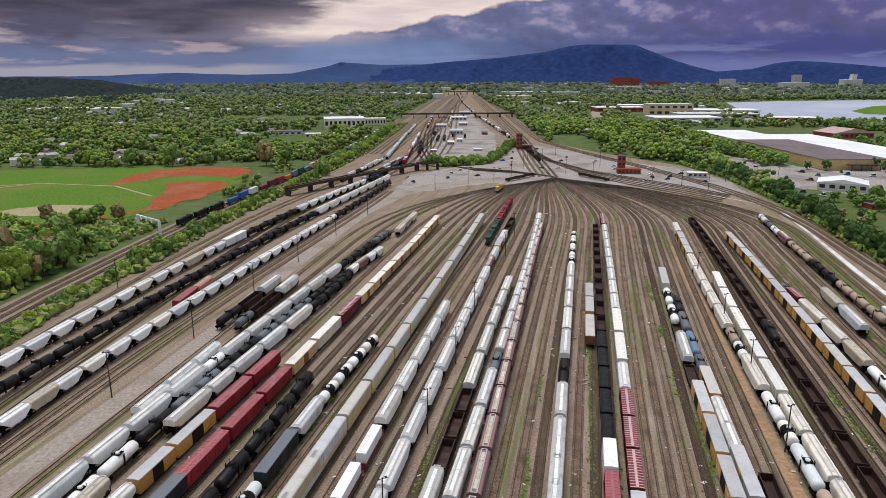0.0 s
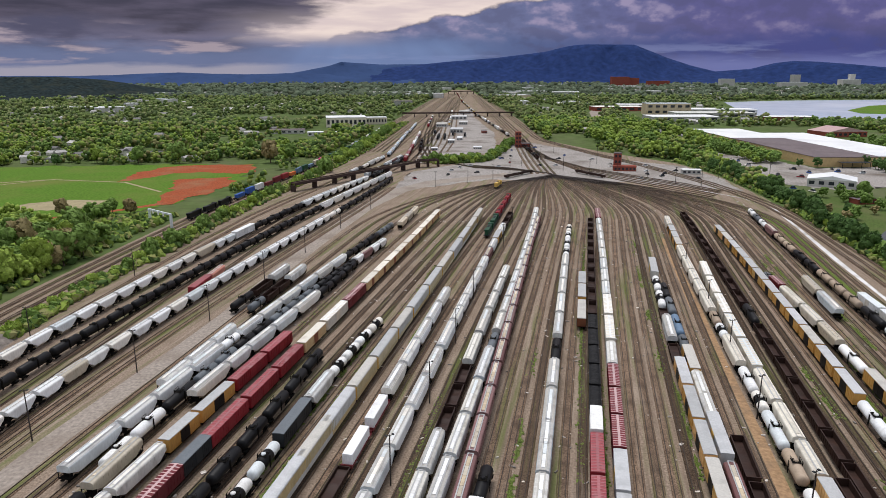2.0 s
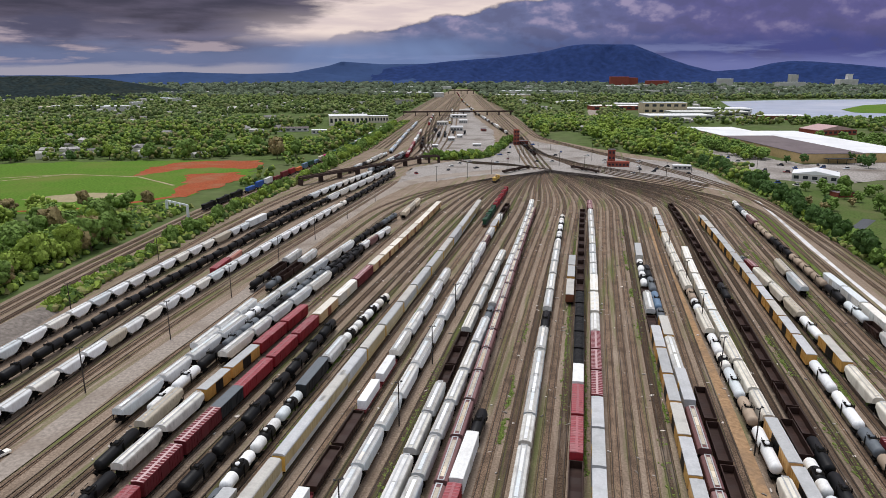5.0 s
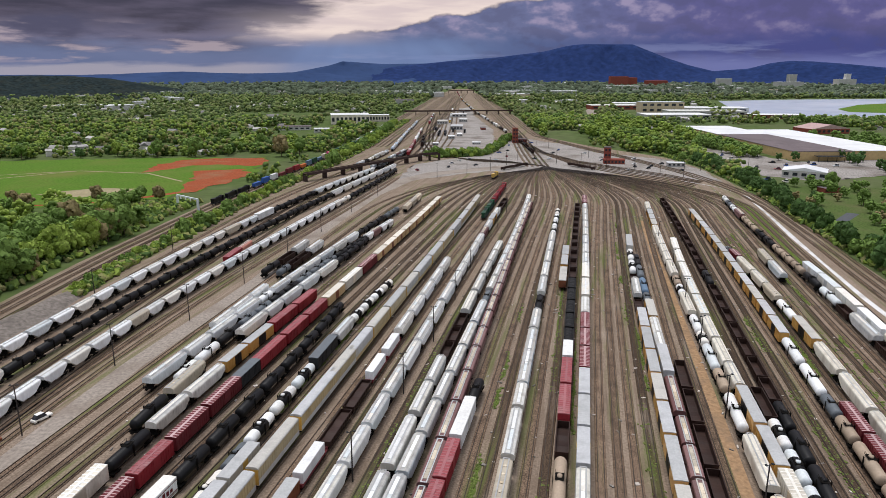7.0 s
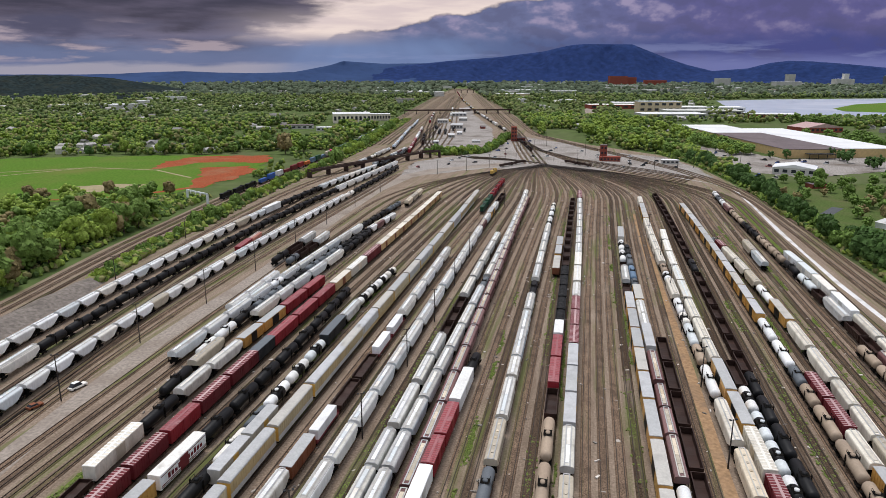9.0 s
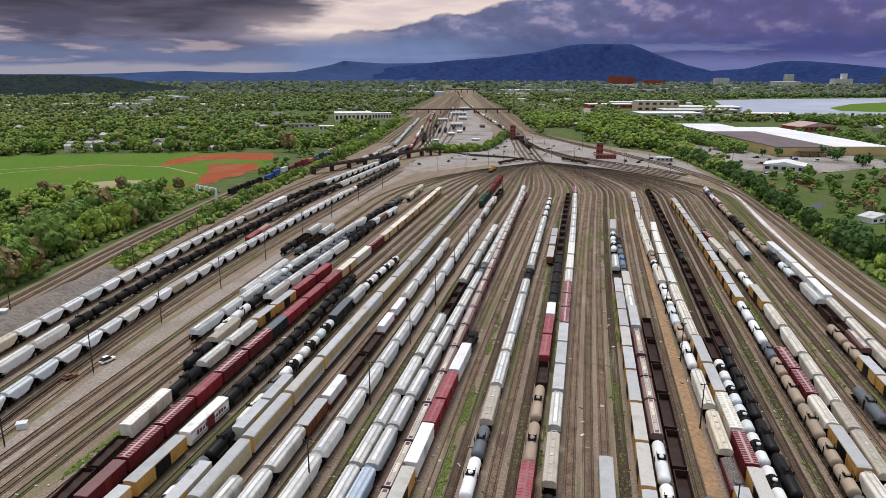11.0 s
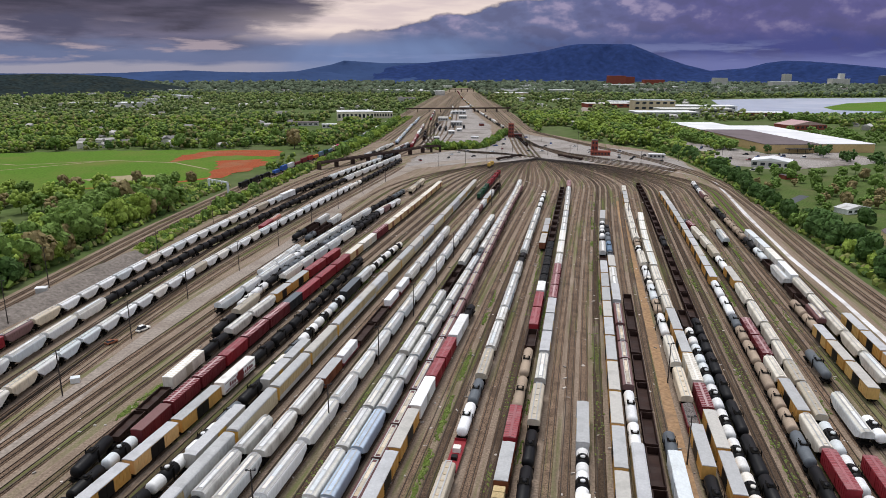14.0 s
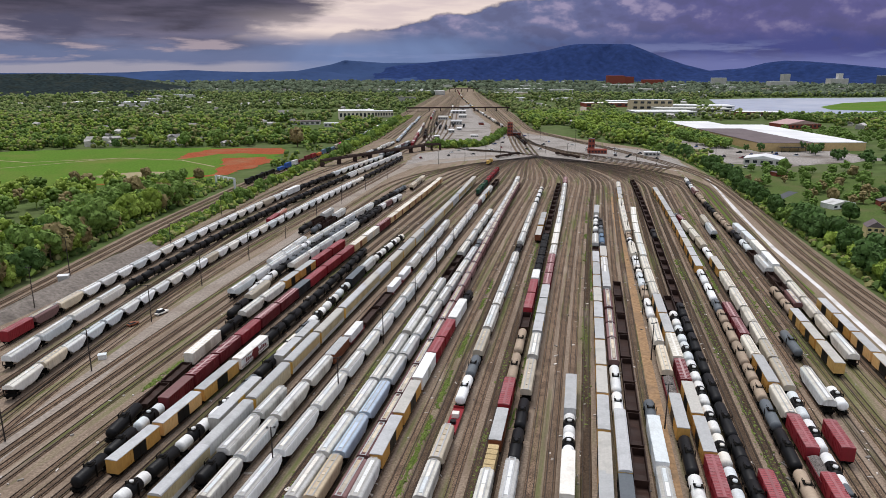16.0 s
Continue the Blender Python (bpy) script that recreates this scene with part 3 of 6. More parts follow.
CLEAR = [
    [(-640, 550), (-404, 655), (-175, 668), (-150, 540), (-180, 430), (-262, 385), (-330, 362), (-600, 370)],
    [(570, 1300), (650, 1160), (900, 1120), (1340, 1260), (1650, 1900), (1500, 2180), (990, 2080), (770, 1990), (660, 1700)],
    [(330, 560), (620, 560), (640, 1110), (345, 1110)],
    [(196, 60), (430, 60), (430, 480), (262, 490)],
    [(255, 480), (480, 480), (480, 640), (345, 640), (325, 790), (290, 800)],
    [(330, 1180), (480, 1180), (640, 1640), (420, 1700)],
    [(240, 1190), (275, 1190), (350, 1500), (440, 1800), (400, 1810), (310, 1500)],
    [(-215, 1040), (-105, 1040), (-95, 1290), (-210, 1290)],
    [(-240, 800), (-160, 800), (-150, 1000), (-230, 1030)],
    [(130, 780), (196, 800), (196, 960), (150, 1000)],
    [(-420, 1240), (-180, 1240), (-180, 1420), (-420, 1420)],
]


# small houses of the suburbs: place, turn, size
house_rng = np.random.RandomState(77)
HOUSES = []
while len(HOUSES) < 420:
    hy = 640 + 2400 * house_rng.rand() ** 1.2
    hx = (house_rng.rand() * 2 - 1) * (0.66 * hy + 40)
    if along(WEST, hy) - 45 < hx < along(EAST, hy) + 60 or any(inside(c, hx, hy) for c in CLEAR):
        continue
    HOUSES.append((hx, hy, house_rng.rand() * 3.1, 9 + 9 * house_rng.rand() ** 2 + hy * 0.002))
HOUSE_XY = np.array([h[:2] for h in HOUSES])


def woody(x, y):
    if y > 600 and (((HOUSE_XY[:, 0] - x) / 13) ** 2 + ((HOUSE_XY[:, 1] - y + 14) / 30) ** 2).min() < 1:
        return False
    if y < 3080 and along(WEST, y) - 6 < x < along(EAST, y) + (8 if y < 700 else 5):
        return False
    return not any(inside(c, x, y) for c in CLEAR)


def forest(name, count, y0, y1, half, lobes, size, label, seed, bump=1.0):
    rs = np.random.RandomState(seed)
    verts, faces, base, done, tries = [], [], 0, 0, 0
    while done < count and tries < count * 6:
        tries += 1
        y = y0 + (y1 - y0) * rs.rand() ** 1.35
        x = (rs.rand() * 2 - 1) * half(y)
        if not woody(x, y) or (noise.noise((x * 0.006, y * 0.004, 2.0)) < -0.26 and rs.rand() < 0.8):
            continue
        s = size * (0.65 + 0.7 * rs.rand()) * (1 + (y - y0) / (y1 - y0) * 0.35)
        for k in range(lobes):
            o = np.array((x, y, s * 0.75)) + (rs.rand(3) - 0.5) * s * np.array((1.7, 1.7, 1.1)) * (lobes > 1)
            jag = 0.72 + 0.5 * rs.rand(12, 1)
            verts.append(ICO_V * jag * s * np.array((0.9, 0.9, 0.85)) * (0.36 if lobes > 8 else 0.5 if lobes > 1 else 1.0) + o)
            faces.append(ICO_F + base)
            base += 12
        done += 1
    me = bpy.data.meshes.new(name)
    me.from_pydata(np.concatenate(verts).tolist(), [], np.concatenate(faces).tolist())
    me.polygons.foreach_set("use_smooth", [True] * len(me.polygons))
    # farther woods take the colours greyed with painted haze
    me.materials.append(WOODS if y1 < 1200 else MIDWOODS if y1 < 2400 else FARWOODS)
    return tagged(new(name, me), label, "woodland", kind="stuff")


def suburb(spots):
    """Gabled houses too many and too far to tell apart."""
    wall_v, wall_f, roof_v, roof_f = [], [], [], []
    for i, (x, y, a, w) in enumerate(spots):
        ca, sa, d, h = math.cos(a), math.sin(a), w * 0.62, 3.2 + 2.8 * (i % 3 == 0)
        put = lambda px, py, z: (x + px * ca - py * sa, y + px * sa + py * ca, z)
        wall_v += [put(px, py, z) for z in (0, h) for px, py in ((-w / 2, -d / 2), (w / 2, -d / 2), (w / 2, d / 2), (-w / 2, d / 2))]
        b = 8 * i
        wall_f += [(b, b + 1, b + 5, b + 4), (b + 1, b + 2, b + 6, b + 5), (b + 2, b + 3, b + 7, b + 6), (b + 3, b, b + 4, b + 7)]
        o = 0.5
        roof_v += [put(-w / 2 - o, -d / 2 - o, h), put(w / 2 + o, -d / 2 - o, h), put(w / 2 + o, d / 2 + o, h), put(-w / 2 - o, d / 2 + o, h), put(-w / 2, 0, h + d * 0.3), put(w / 2, 0, h + d * 0.3)]
        b = 6 * i
        roof_f += [(b, b + 1, b + 5, b + 4), (b + 2, b + 3, b + 4, b + 5), (b + 1, b + 2, b + 5), (b + 3, b, b + 4)]
    root = tagged(new("suburban_houses"), "small gabled houses scattered among spring trees", "houses", kind="stuff")
    for name, v, f, m in (("walls", wall_v, wall_f, surface("house_walls", (0.58, 0.55, 0.50), vary=0.1, each=0.55, island=True)), ("roofs", roof_v, roof_f, surface("house_roofs", (0.40, 0.385, 0.37), vary=0.12, each=0.75, island=True))):
        me = bpy.data.meshes.new(name)
        me.from_pydata(v, [], f)
        me.materials.append(m)
        part(name, me, m, root)


suburb(HOUSES)
forest("woodland", 1900, 500, 1150, lambda y: 0.75 * y + 80, 14, 5.6, "mixed spring woodland of fresh green and budding trees", 1)
forest("woodland", 5200, 1050, 2300, lambda y: 0.72 * y + 80, 4, 6.6, "mixed spring woodland stretching to the hills", 2)
forest("woodland", 7500, 2200, 4450, lambda y: 0.70 * y + 100, 1, 9.0, "far wooded suburbs, spring green greyed by painted haze", 3)



def thicket(name, count, where, size, label, seed):
    """Low undergrowth: many jagged clumps."""
    rs = np.random.RandomState(seed)
    verts, faces = [], []
    for k in range(count):
        x, y = where(rs)
        s = size * (0.6 + 0.8 * rs.rand())
        verts.append(ICO_V * (0.35 + 1.15 * rs.rand(12, 1)) * s + np.array((x, y, s * 0.55)))
        faces.append(ICO_F + 12 * k)
    me = bpy.data.meshes.new(name)
    me.from_pydata(np.concatenate(verts).tolist(), [], np.concatenate(faces).tolist())
    me.materials.append(WOODS)
    return tagged(new(name, me), label, "undergrowth", kind="stuff")


def west_bank(rs):
    y = 70 + 340 * rs.rand()
    return along(WEST, y) - 5 - 60 * rs.rand(), y


def west_hedge(rs):
    y = 205 + 1000 * rs.rand() ** 1.4
    return along(WEST, y) + 25 + (rs.rand() - 0.5) * (6 if y < 300 else 14), y


def east_hedge(rs):
    y = 80 + 600 * rs.rand()
    return along(EAST, y) + 2 + 11 * rs.rand(), y


def grove(name, count, where, size, material, label, seed):
    """Crowns standing close: each of many jagged leaf clumps on a thin trunk."""
    rs = np.random.RandomState(seed)
    verts, faces, base, done = [], [], 0, 0
    while done < count:
        spot = where(rs)
        done += 1
        if spot is None:
            continue
        x, y = spot
        s = size * (0.75 + 0.5 * rs.rand())
        for k in range(44):
            d = rs.randn(3)
            d /= np.linalg.norm(d)
            o = np.array((x, y, s * 1.25)) + d * s * np.array((0.85, 0.85, 0.8)) * (0.55 + 0.5 * rs.rand())
            c = s * (0.15 + 0.16 * rs.rand())
            verts.append(ICO_V * (0.6 + 0.8 * rs.rand(12, 1)) * c + o)
            faces.append(ICO_F + base)
            base += 12
        verts.append(np.array([(x + 0.3 * math.cos(a), y + 0.3 * math.sin(a), z) for z in (0.0, s * 1.2) for a in (0, 2.1, 4.2)]))
        faces.append(np.array([(0, 1, 4), (0, 4, 3), (1, 2, 5), (1, 5, 4), (2, 0, 3), (2, 3, 5)]) + base)
        base += 6
    me = bpy.data.meshes.new(name)
    me.from_pydata(np.concatenate(verts).tolist(), [], np.concatenate(faces).tolist())
    me.polygons.foreach_set("use_smooth", [True] * len(me.polygons))
    me.materials.append(material)
    return tagged(new(name, me), label, "woodland", kind="stuff")


def west_wood(rs):
    y = 60 + 350 * rs.rand()
    x = along(WEST, y) - 9 - 210 * rs.rand() ** 1.3
    return None if inside(CLEAR[0], x, y) or x < -90 - y * 0.95 - 60 or (y > 345 and x > -208) else (x, y)


def field_edge(rs):
    y = 560 + 330 * rs.rand() ** 1.5
    x = -640 + 480 * rs.rand()
    return (x, y) if woody(x, y) else None


def gardens(rs):
    x, y = 214 + 190 * rs.rand(), 180 + 300 * rs.rand()
    if x < along(EAST, y) + 14 or y < 330 - 0.2 * (x - 214) and rs.rand() < 0.72 or math.hypot(x - 236, y - 230) < 26 or math.hypot(x - 262, y - 312) < 16 or abs(x - along([(60, 215), (168, 206), (235, 206), (316, 222), (372, 262)], y)) < 8:
        return None
    return x, y


def east_wood(rs):
    x, y = 140 + 190 * rs.rand(), 640 + 560 * rs.rand()
    return (x, y) if woody(x, y) else None


def lot_edge(rs):
    x, y = 330 + 100 * rs.rand(), 470 + 170 * rs.rand()
    return (x, y) if x > 395 or (y > 618 and x < 352) else None


grove("woodland", 150, west_wood, 5.6, LEAF[0], "bright spring green trees of the wood", 31)
grove("woodland", 150, west_wood, 5.2, LEAF[1], "green trees of the wood", 32)
grove("woodland", 55, west_wood, 5.0, LEAF[3], "budding brownish trees of the wood", 33)
grove("woodland", 170, field_edge, 6.0, LEAF[1], "green trees behind the field", 34)
grove("woodland", 120, field_edge, 6.0, LEAF[0], "fresh green trees behind the field", 35)
grove("woodland", 130, gardens, 3.7, LEAF[1], "green garden trees round the houses", 36)
grove("woodland", 55, gardens, 3.4, LEAF[3], "budding garden trees round the houses", 37)
grove("woodland", 190, east_wood, 6.6, LEAF[0], "fresh green trees east of the throat", 38)
grove("woodland", 120, east_wood, 6.6, LEAF[1], "green trees east of the throat", 39)
grove("woodland", 60, lambda rs: (306 + 34 * rs.rand(), 655 + 200 * rs.rand()), 4.8, LEAF[1], "green trees between the dirt road and the warehouse", 41)
grove("woodland", 26, lambda rs: (306 + 34 * rs.rand(), 655 + 220 * rs.rand()), 4.4, LEAF[0], "fresh green trees beside the warehouse", 42)
grove("woodland", 60, lambda rs: (480 + 110 * rs.rand(), 640 + 230 * rs.rand()), 5.0, LEAF[1], "green trees behind the warehouse", 43)
grove("woodland", 70, lambda rs: (600 + 260 * rs.rand(), 1050 + 110 * rs.rand()), 6.0, LEAF[1], "green trees along the river bank", 44)
grove("woodland", 70, lot_edge, 4.6, LEAF[2], "dark trees round the lot", 40)
thicket("undergrowth", 3600, west_bank, 1.7, "dense green undergrowth of the wood", 5)
thicket("undergrowth", 3000, west_hedge, 1.5, "tangled green bushes of the hedge", 6)
thicket("undergrowth", 1500, east_hedge, 1.6, "dark green bushes of the hedge", 7)



def tree_kind(seed, height, spread, leaf, leaves):
    """A tree: tapered trunk with limbs, and a crown of many small leaf clumps."""
    rs = random.Random(seed)
    root = new("tree")
    bm = bmesh.new()

    def limb(a, b, r0, r1):
        a, b = Vector(a), Vector(b)
        d = (b - a).normalized()
        u = d.orthogonal().normalized()
        w = d.cross(u)
        loft(bm, [[tuple(p + r * (math.cos(i * 1.0472) * u + math.sin(i * 1.0472) * w)) for i in range(6)] for p, r in ((a, r0), (b, r1))])

    limb((0, 0, -0.3), (0.1, 0, height * 0.5), 0.34, 0.20)
    lobes = []
    for i in range(8):
        a = i * 2.4 + rs.random()
        h = height * (0.42 + 0.45 * rs.random())
        d = spread * (0.35 + 0.4 * rs.random()) * (1.15 - 0.5 * h / height)
        tip = (d * math.cos(a), d * math.sin(a), h)
        limb((0, 0, height * 0.28), tip, 0.14, 0.05)
        lobes.append((Vector(tip), spread * (0.36 + 0.22 * rs.random())))
    lobes.append((Vector((0, 0, height * 0.8)), spread * 0.5))
    part("trunk", bm, BARK, root)
    verts, faces = [], []
    for k in range(leaves):
        c, r = lobes[rs.randrange(len(lobes))]
        d = Vector((rs.gauss(0, 1), rs.gauss(0, 1), rs.gauss(0, 0.85))).normalized()
        o = c + d * r * (0.72 + 0.36 * rs.random())
        s = 0.55 + 0.75 * rs.random()
        u = (d.orthogonal() + Vector((rs.random() - 0.5, rs.random() - 0.5, rs.random() - 0.5))).normalized() * s
        w = d.cross(u).normalized() * s * (0.6 + 0.5 * rs.random())
        u = u + d * (rs.random() - 0.5) * s
        b = len(verts)
        verts += [tuple(o + u), tuple(o + w), tuple(o - u + d * 0.25), tuple(o - w)]
        faces.append((b, b + 1, b + 2, b + 3))
    me = bpy.data.meshes.new("crown")
    me.from_pydata(verts, [], faces)
    me.materials.append(leaf)
    part("crown", me, leaf, root)
    return root


KINDS = [
    (tree_kind(1, 11, 4.6, LEAF[0], 1500), "bright spring green broadleaf tree"),
    (tree_kind(2, 13, 5.2, LEAF[1], 1600), "full green broadleaf tree"),
    (tree_kind(3, 9, 4.2, LEAF[2], 1500), "dark green dense tree"),
    (tree_kind(4, 12, 4.8, LEAF[3], 1000), "budding brownish tree with thin crown"),
    (tree_kind(5, 6, 3.4, LEAF[1], 1100), "low green bushy tree"),
    (tree_kind(6, 5, 3.0, LEAF[0], 1000), "low fresh green bush"),
]


def plant(k, x, y, size, group):
    ob, label = KINDS[k]
    c = copy_thing(ob, pose(x, y, -0.05, 0, 0, rng.random() * 360) @ Matrix.Diagonal((size, size, size * (0.9 + 0.25 * rng.random()), 1)))
    tagged(c, label, "tree", group)


# wood west of the main line
for i in range(120):
    y = 85 + 330 * (i / 120)
    x = along(WEST, y) - 7 - 34 * rng.random() ** 1.5
    if inside(CLEAR[0], x, y - 6) or y > 325:
        continue
    plant(rng.choice((0, 1, 1, 2, 3, 1, 0)), x, y + 6 * rng.random(), 1.0 + 0.5 * rng.random(), "wood beside the main line")
# hedge between main line and yard
for i in range(92):
    y = 205 + 900 * (i / 92) ** 1.5 + 4 * rng.random()
    x = along(WEST, y) + along([(205, 25), (300, 24), (400, 26), (560, 26), (800, 22), (1200, 14)], y) + (rng.random() - 0.5) * along([(205, 4), (400, 8), (700, 12), (1200, 10)], y)
    plant(rng.choice((4, 5, 5, 4, 4)), x, y, (0.5 if y < 300 else 0.8 if y < 600 else 1.3) + 0.35 * rng.random(), "hedge between the lines")
# hedge along the east side
for i in range(62):
    y = 90 + 560 * i / 62 + 4 * rng.random()
    x = along(EAST, y) + 4 + 7 * rng.random()
    plant(rng.choice((2, 4, 2, 5, 2)), x + (3 if y < 240 else 0), y, (1.35 if y < 260 else 0.95) + 0.4 * rng.random(), "hedge along the east side")
for x, y, k, s in ((300, 470, 1, 0.9), (262, 420, 2, 0.7), (285, 400, 1, 0.8), (300, 380, 3, 0.8), (330, 400, 1, 1.0), (350, 380, 0, 0.9), (316, 350, 2, 0.9), (280, 345, 1, 0.7), (246, 270, 2, 1.25), (268, 330, 3, 0.8), (360, 350, 1, 1.0), (300, 300, 0, 0.9), (330, 290, 1, 1.0), (226, 250, 5, 0.9), (372, 420, 0, 0.9), (400, 390, 1, 1.0), (345, 440, 3, 0.9), (390, 440, 1, 0.9), (214, 180, 5, 1.1), (217, 196, 4, 0.9), (270, 240, 1, 0.8), (290, 255, 3, 0.7)):
    plant(k, x, y, s, "garden trees")
for x, y, k, s in ((-172, 668, 3, 1.7), (-155, 680, 1, 1.4), (-198, 410, 3, 0.9), (-236, 402, 3, 1.0), (-214, 420, 1, 0.7), (-262, 665, 1, 1.5), (-300, 660, 1, 1.2), (-345, 668, 0, 1.2), (-378, 655, 2, 1.0), (-430, 640, 1, 1.2), (-288, 392, 3, 0.9), (-320, 380, 0, 0.8), (-232, 690, 2, 1.2), (-205, 720, 1, 1.3)):
    plant(k, x, y, s, "trees round the field")
SHRUBS = [(0, -14, 652), (0.35, 22, 662), (0.55, 44, 676), (0.8, 66, 752), (1, 82, 838)]
for i in range(44):
    f = i / 43
    x, y = along([(a, b) for a, b, _ in SHRUBS], f), along([(a, c) for a, _, c in SHRUBS], f)
    plant(rng.choice((4, 5, 4, 4)), x + rng.uniform(-5, 5), y + rng.uniform(-2, 26) * (1 if f < 0.6 else 0.4), 0.95 + 0.45 * rng.random(), "shrubs at the terminal")


def terminal_bank(rs):
    f = rs.rand()
    return along([(a, b) for a, b, _ in SHRUBS], f) + 8 * (rs.rand() - 0.5), along([(a, c) for a, _, c in SHRUBS], f) + 24 * rs.rand() * (1 if f < 0.6 else 0.4)


thicket("undergrowth", 260, terminal_bank, 1.9, "green bushes on the terminal bank", 9)

# ---- rail cars ----
LONG = dict(w=12.6, h=18.5, n=17.5, k=15.5, K=16, z=15, g=15.5, b=18.2, C=18.2, i=18.0, H=18.5, F=18.2, Y=18.2, R=18.2, W=18.5, a=28.5, o=15.5, O=17, r=17.5, u=18.5, t=15.5, l=21, e=21, G=21, c=17, E=17.5, S=20, D=18.5, P=18.2, M=18.2, U=15.5, q=15.5, L=17, J=16, f=20, s=15)


def gear(root, long, inset=2.4):
    """Two trucks."""
    bm = bmesh.new()
    for s in (-1, 1):
        box(bm, s * 0.98 - 0.09, s * 0.98 + 0.09, -1.35, 1.35, 0.38, 0.72)
        for y in (-0.88, 0.88):
            n = 10
            loft(bm, [[(x, y + 0.45 * math.cos(2 * math.pi * i / n), 0.45 + 0.45 * math.sin(2 * math.pi * i / n)) for i in range(n)] for x in (s * 0.78 - 0.06, s * 0.78 + 0.06)])
    box(bm, -1.0, 1.0, -0.2, 0.2, 0.45, 0.8)
    me = made("truck", bm, TRUCKM)
    for y in (-1, 1):
        part("truck", me, TRUCKM, root).location = (0, y * (long / 2 - inset), 0)


def covered_hopper(name, long, body, top, bays, hatches, label, ribs=True, tall=4.45, roofing=None):
    root = new(name)
    L = long / 2 - 0.75
    bm = bmesh.new()
    cut = 2.6 if long > 14 else 2.9
    split = tall - (1.75 if long > 14 else 1.15)
    # upper hold with rounded roof, drawn in at the sloping ends
    arc = [(-1.55, split), (-1.55, tall - 0.62), (-1.42, tall - 0.28), (-1.05, tall - 0.08), (-0.5, tall), (0.5, tall), (1.05, tall - 0.08), (1.42, tall - 0.28), (1.55, tall - 0.62), (1.55, split)]
    low = [(x, z) for x, z in arc]
    loft(bm, [[(x, y, z) for x, z in low] for y in (-L, L)])
    loft(bm, [[(-1.55, -L + 0.1, split + 0.01), (1.55, -L + 0.1, split + 0.01), (1.55, L - 0.1, split + 0.01), (-1.55, L - 0.1, split + 0.01)], [(-1.55, -L + cut, 1.3), (1.55, -L + cut, 1.3), (1.55, L - cut, 1.3), (-1.55, L - cut, 1.3)]])
    span = 2 * (L - cut)
    for i in range(bays):
        y = -L + cut + span * (i + 0.5) / bays
        w = span / bays / 2
        loft(bm, [[(-1.35, y - w * 0.92, 1.2), (1.35, y - w * 0.92, 1.2), (1.35, y + w * 0.92, 1.2), (-1.35, y + w * 0.92, 1.2)], [(-0.6, y - 0.35, 0.4), (0.6, y - 0.35, 0.4), (0.6, y + 0.35, 0.4), (-0.6, y + 0.35, 0.4)]])
    if ribs:
        n = int(long / 1.35)
        for i in range(n):
            y = -L + 0.3 + (2 * L - 0.6) * i / (n - 1)
            for s in (-1, 1):
                box(bm, s * 1.585 - 0.05, s * 1.585 + 0.05, y - 0.05, y + 0.05, split, tall - 0.65)
    shell = made("body", bm, body)
    if roofing:
        shell.materials.append(roofing)
        for f in shell.polygons:
            if f.normal.z > 0.75 and f.center.z > tall - 0.4:
                f.material_index = 1
    part("body", shell, body, root)
    bm = bmesh.new()
    for s in (-1, 1):
        box(bm, s * 0.62 - 0.14, s * 0.62 + 0.14, -L - 0.15, L + 0.15, tall + 0.12, tall + 0.17)
    for y in (-L - 0.1, L + 0.1):
        box(bm, -0.76, 0.76, y - 0.14, y + 0.14, tall + 0.12, tall + 0.17)
    part("roof_walkway", bm, SILVER, root)
    hm = bmesh.new()
    if hatches > 0:
        disc(hm, 0, 0, tall - 0.02, tall + 0.13, 0.38)
    else:
        box(hm, -0.4, 0.4, -L * 0.84 / max(1, -hatches), L * 0.84 / max(1, -hatches), tall - 0.02, tall + 0.14)
    hm = made("hatch", hm, top)
    for i in range(abs(hatches)):
        part("hatch", hm, top, root).location = (0, -L * 0.86 + 1.72 * L * (i + 0.5) / abs(hatches), 0)
    bm = bmesh.new()
    for s in (-1, 1):
        box(bm, -1.5, 1.5, s * (L - 0.55) - 0.6, s * (L - 0.55) + 0.6, 1.0, 1.15)
        box(bm, -1.2, 1.2, s * (L - 1.2) - 0.05, s * (L - 1.2) + 0.05, 1.1, split - 0.4)
        for x in (-1.4, 1.4):
            box(bm, x - 0.07, x + 0.07, s * (L - 0.1) - 0.07, s * (L - 0.1) + 0.07, 1.1, split + 0.02)
    box(bm, -0.25, 0.25, -L, L, 0.85, 1.1)
    box(bm, -0.12, 0.12, -L - 0.72, L + 0.72, 0.75, 1.0)
    part("end_frame", bm, TRUCKM, root)
    gear(root, long, 2.1)
    return tagged(root, label, "railcar", "rail cars in the yard")


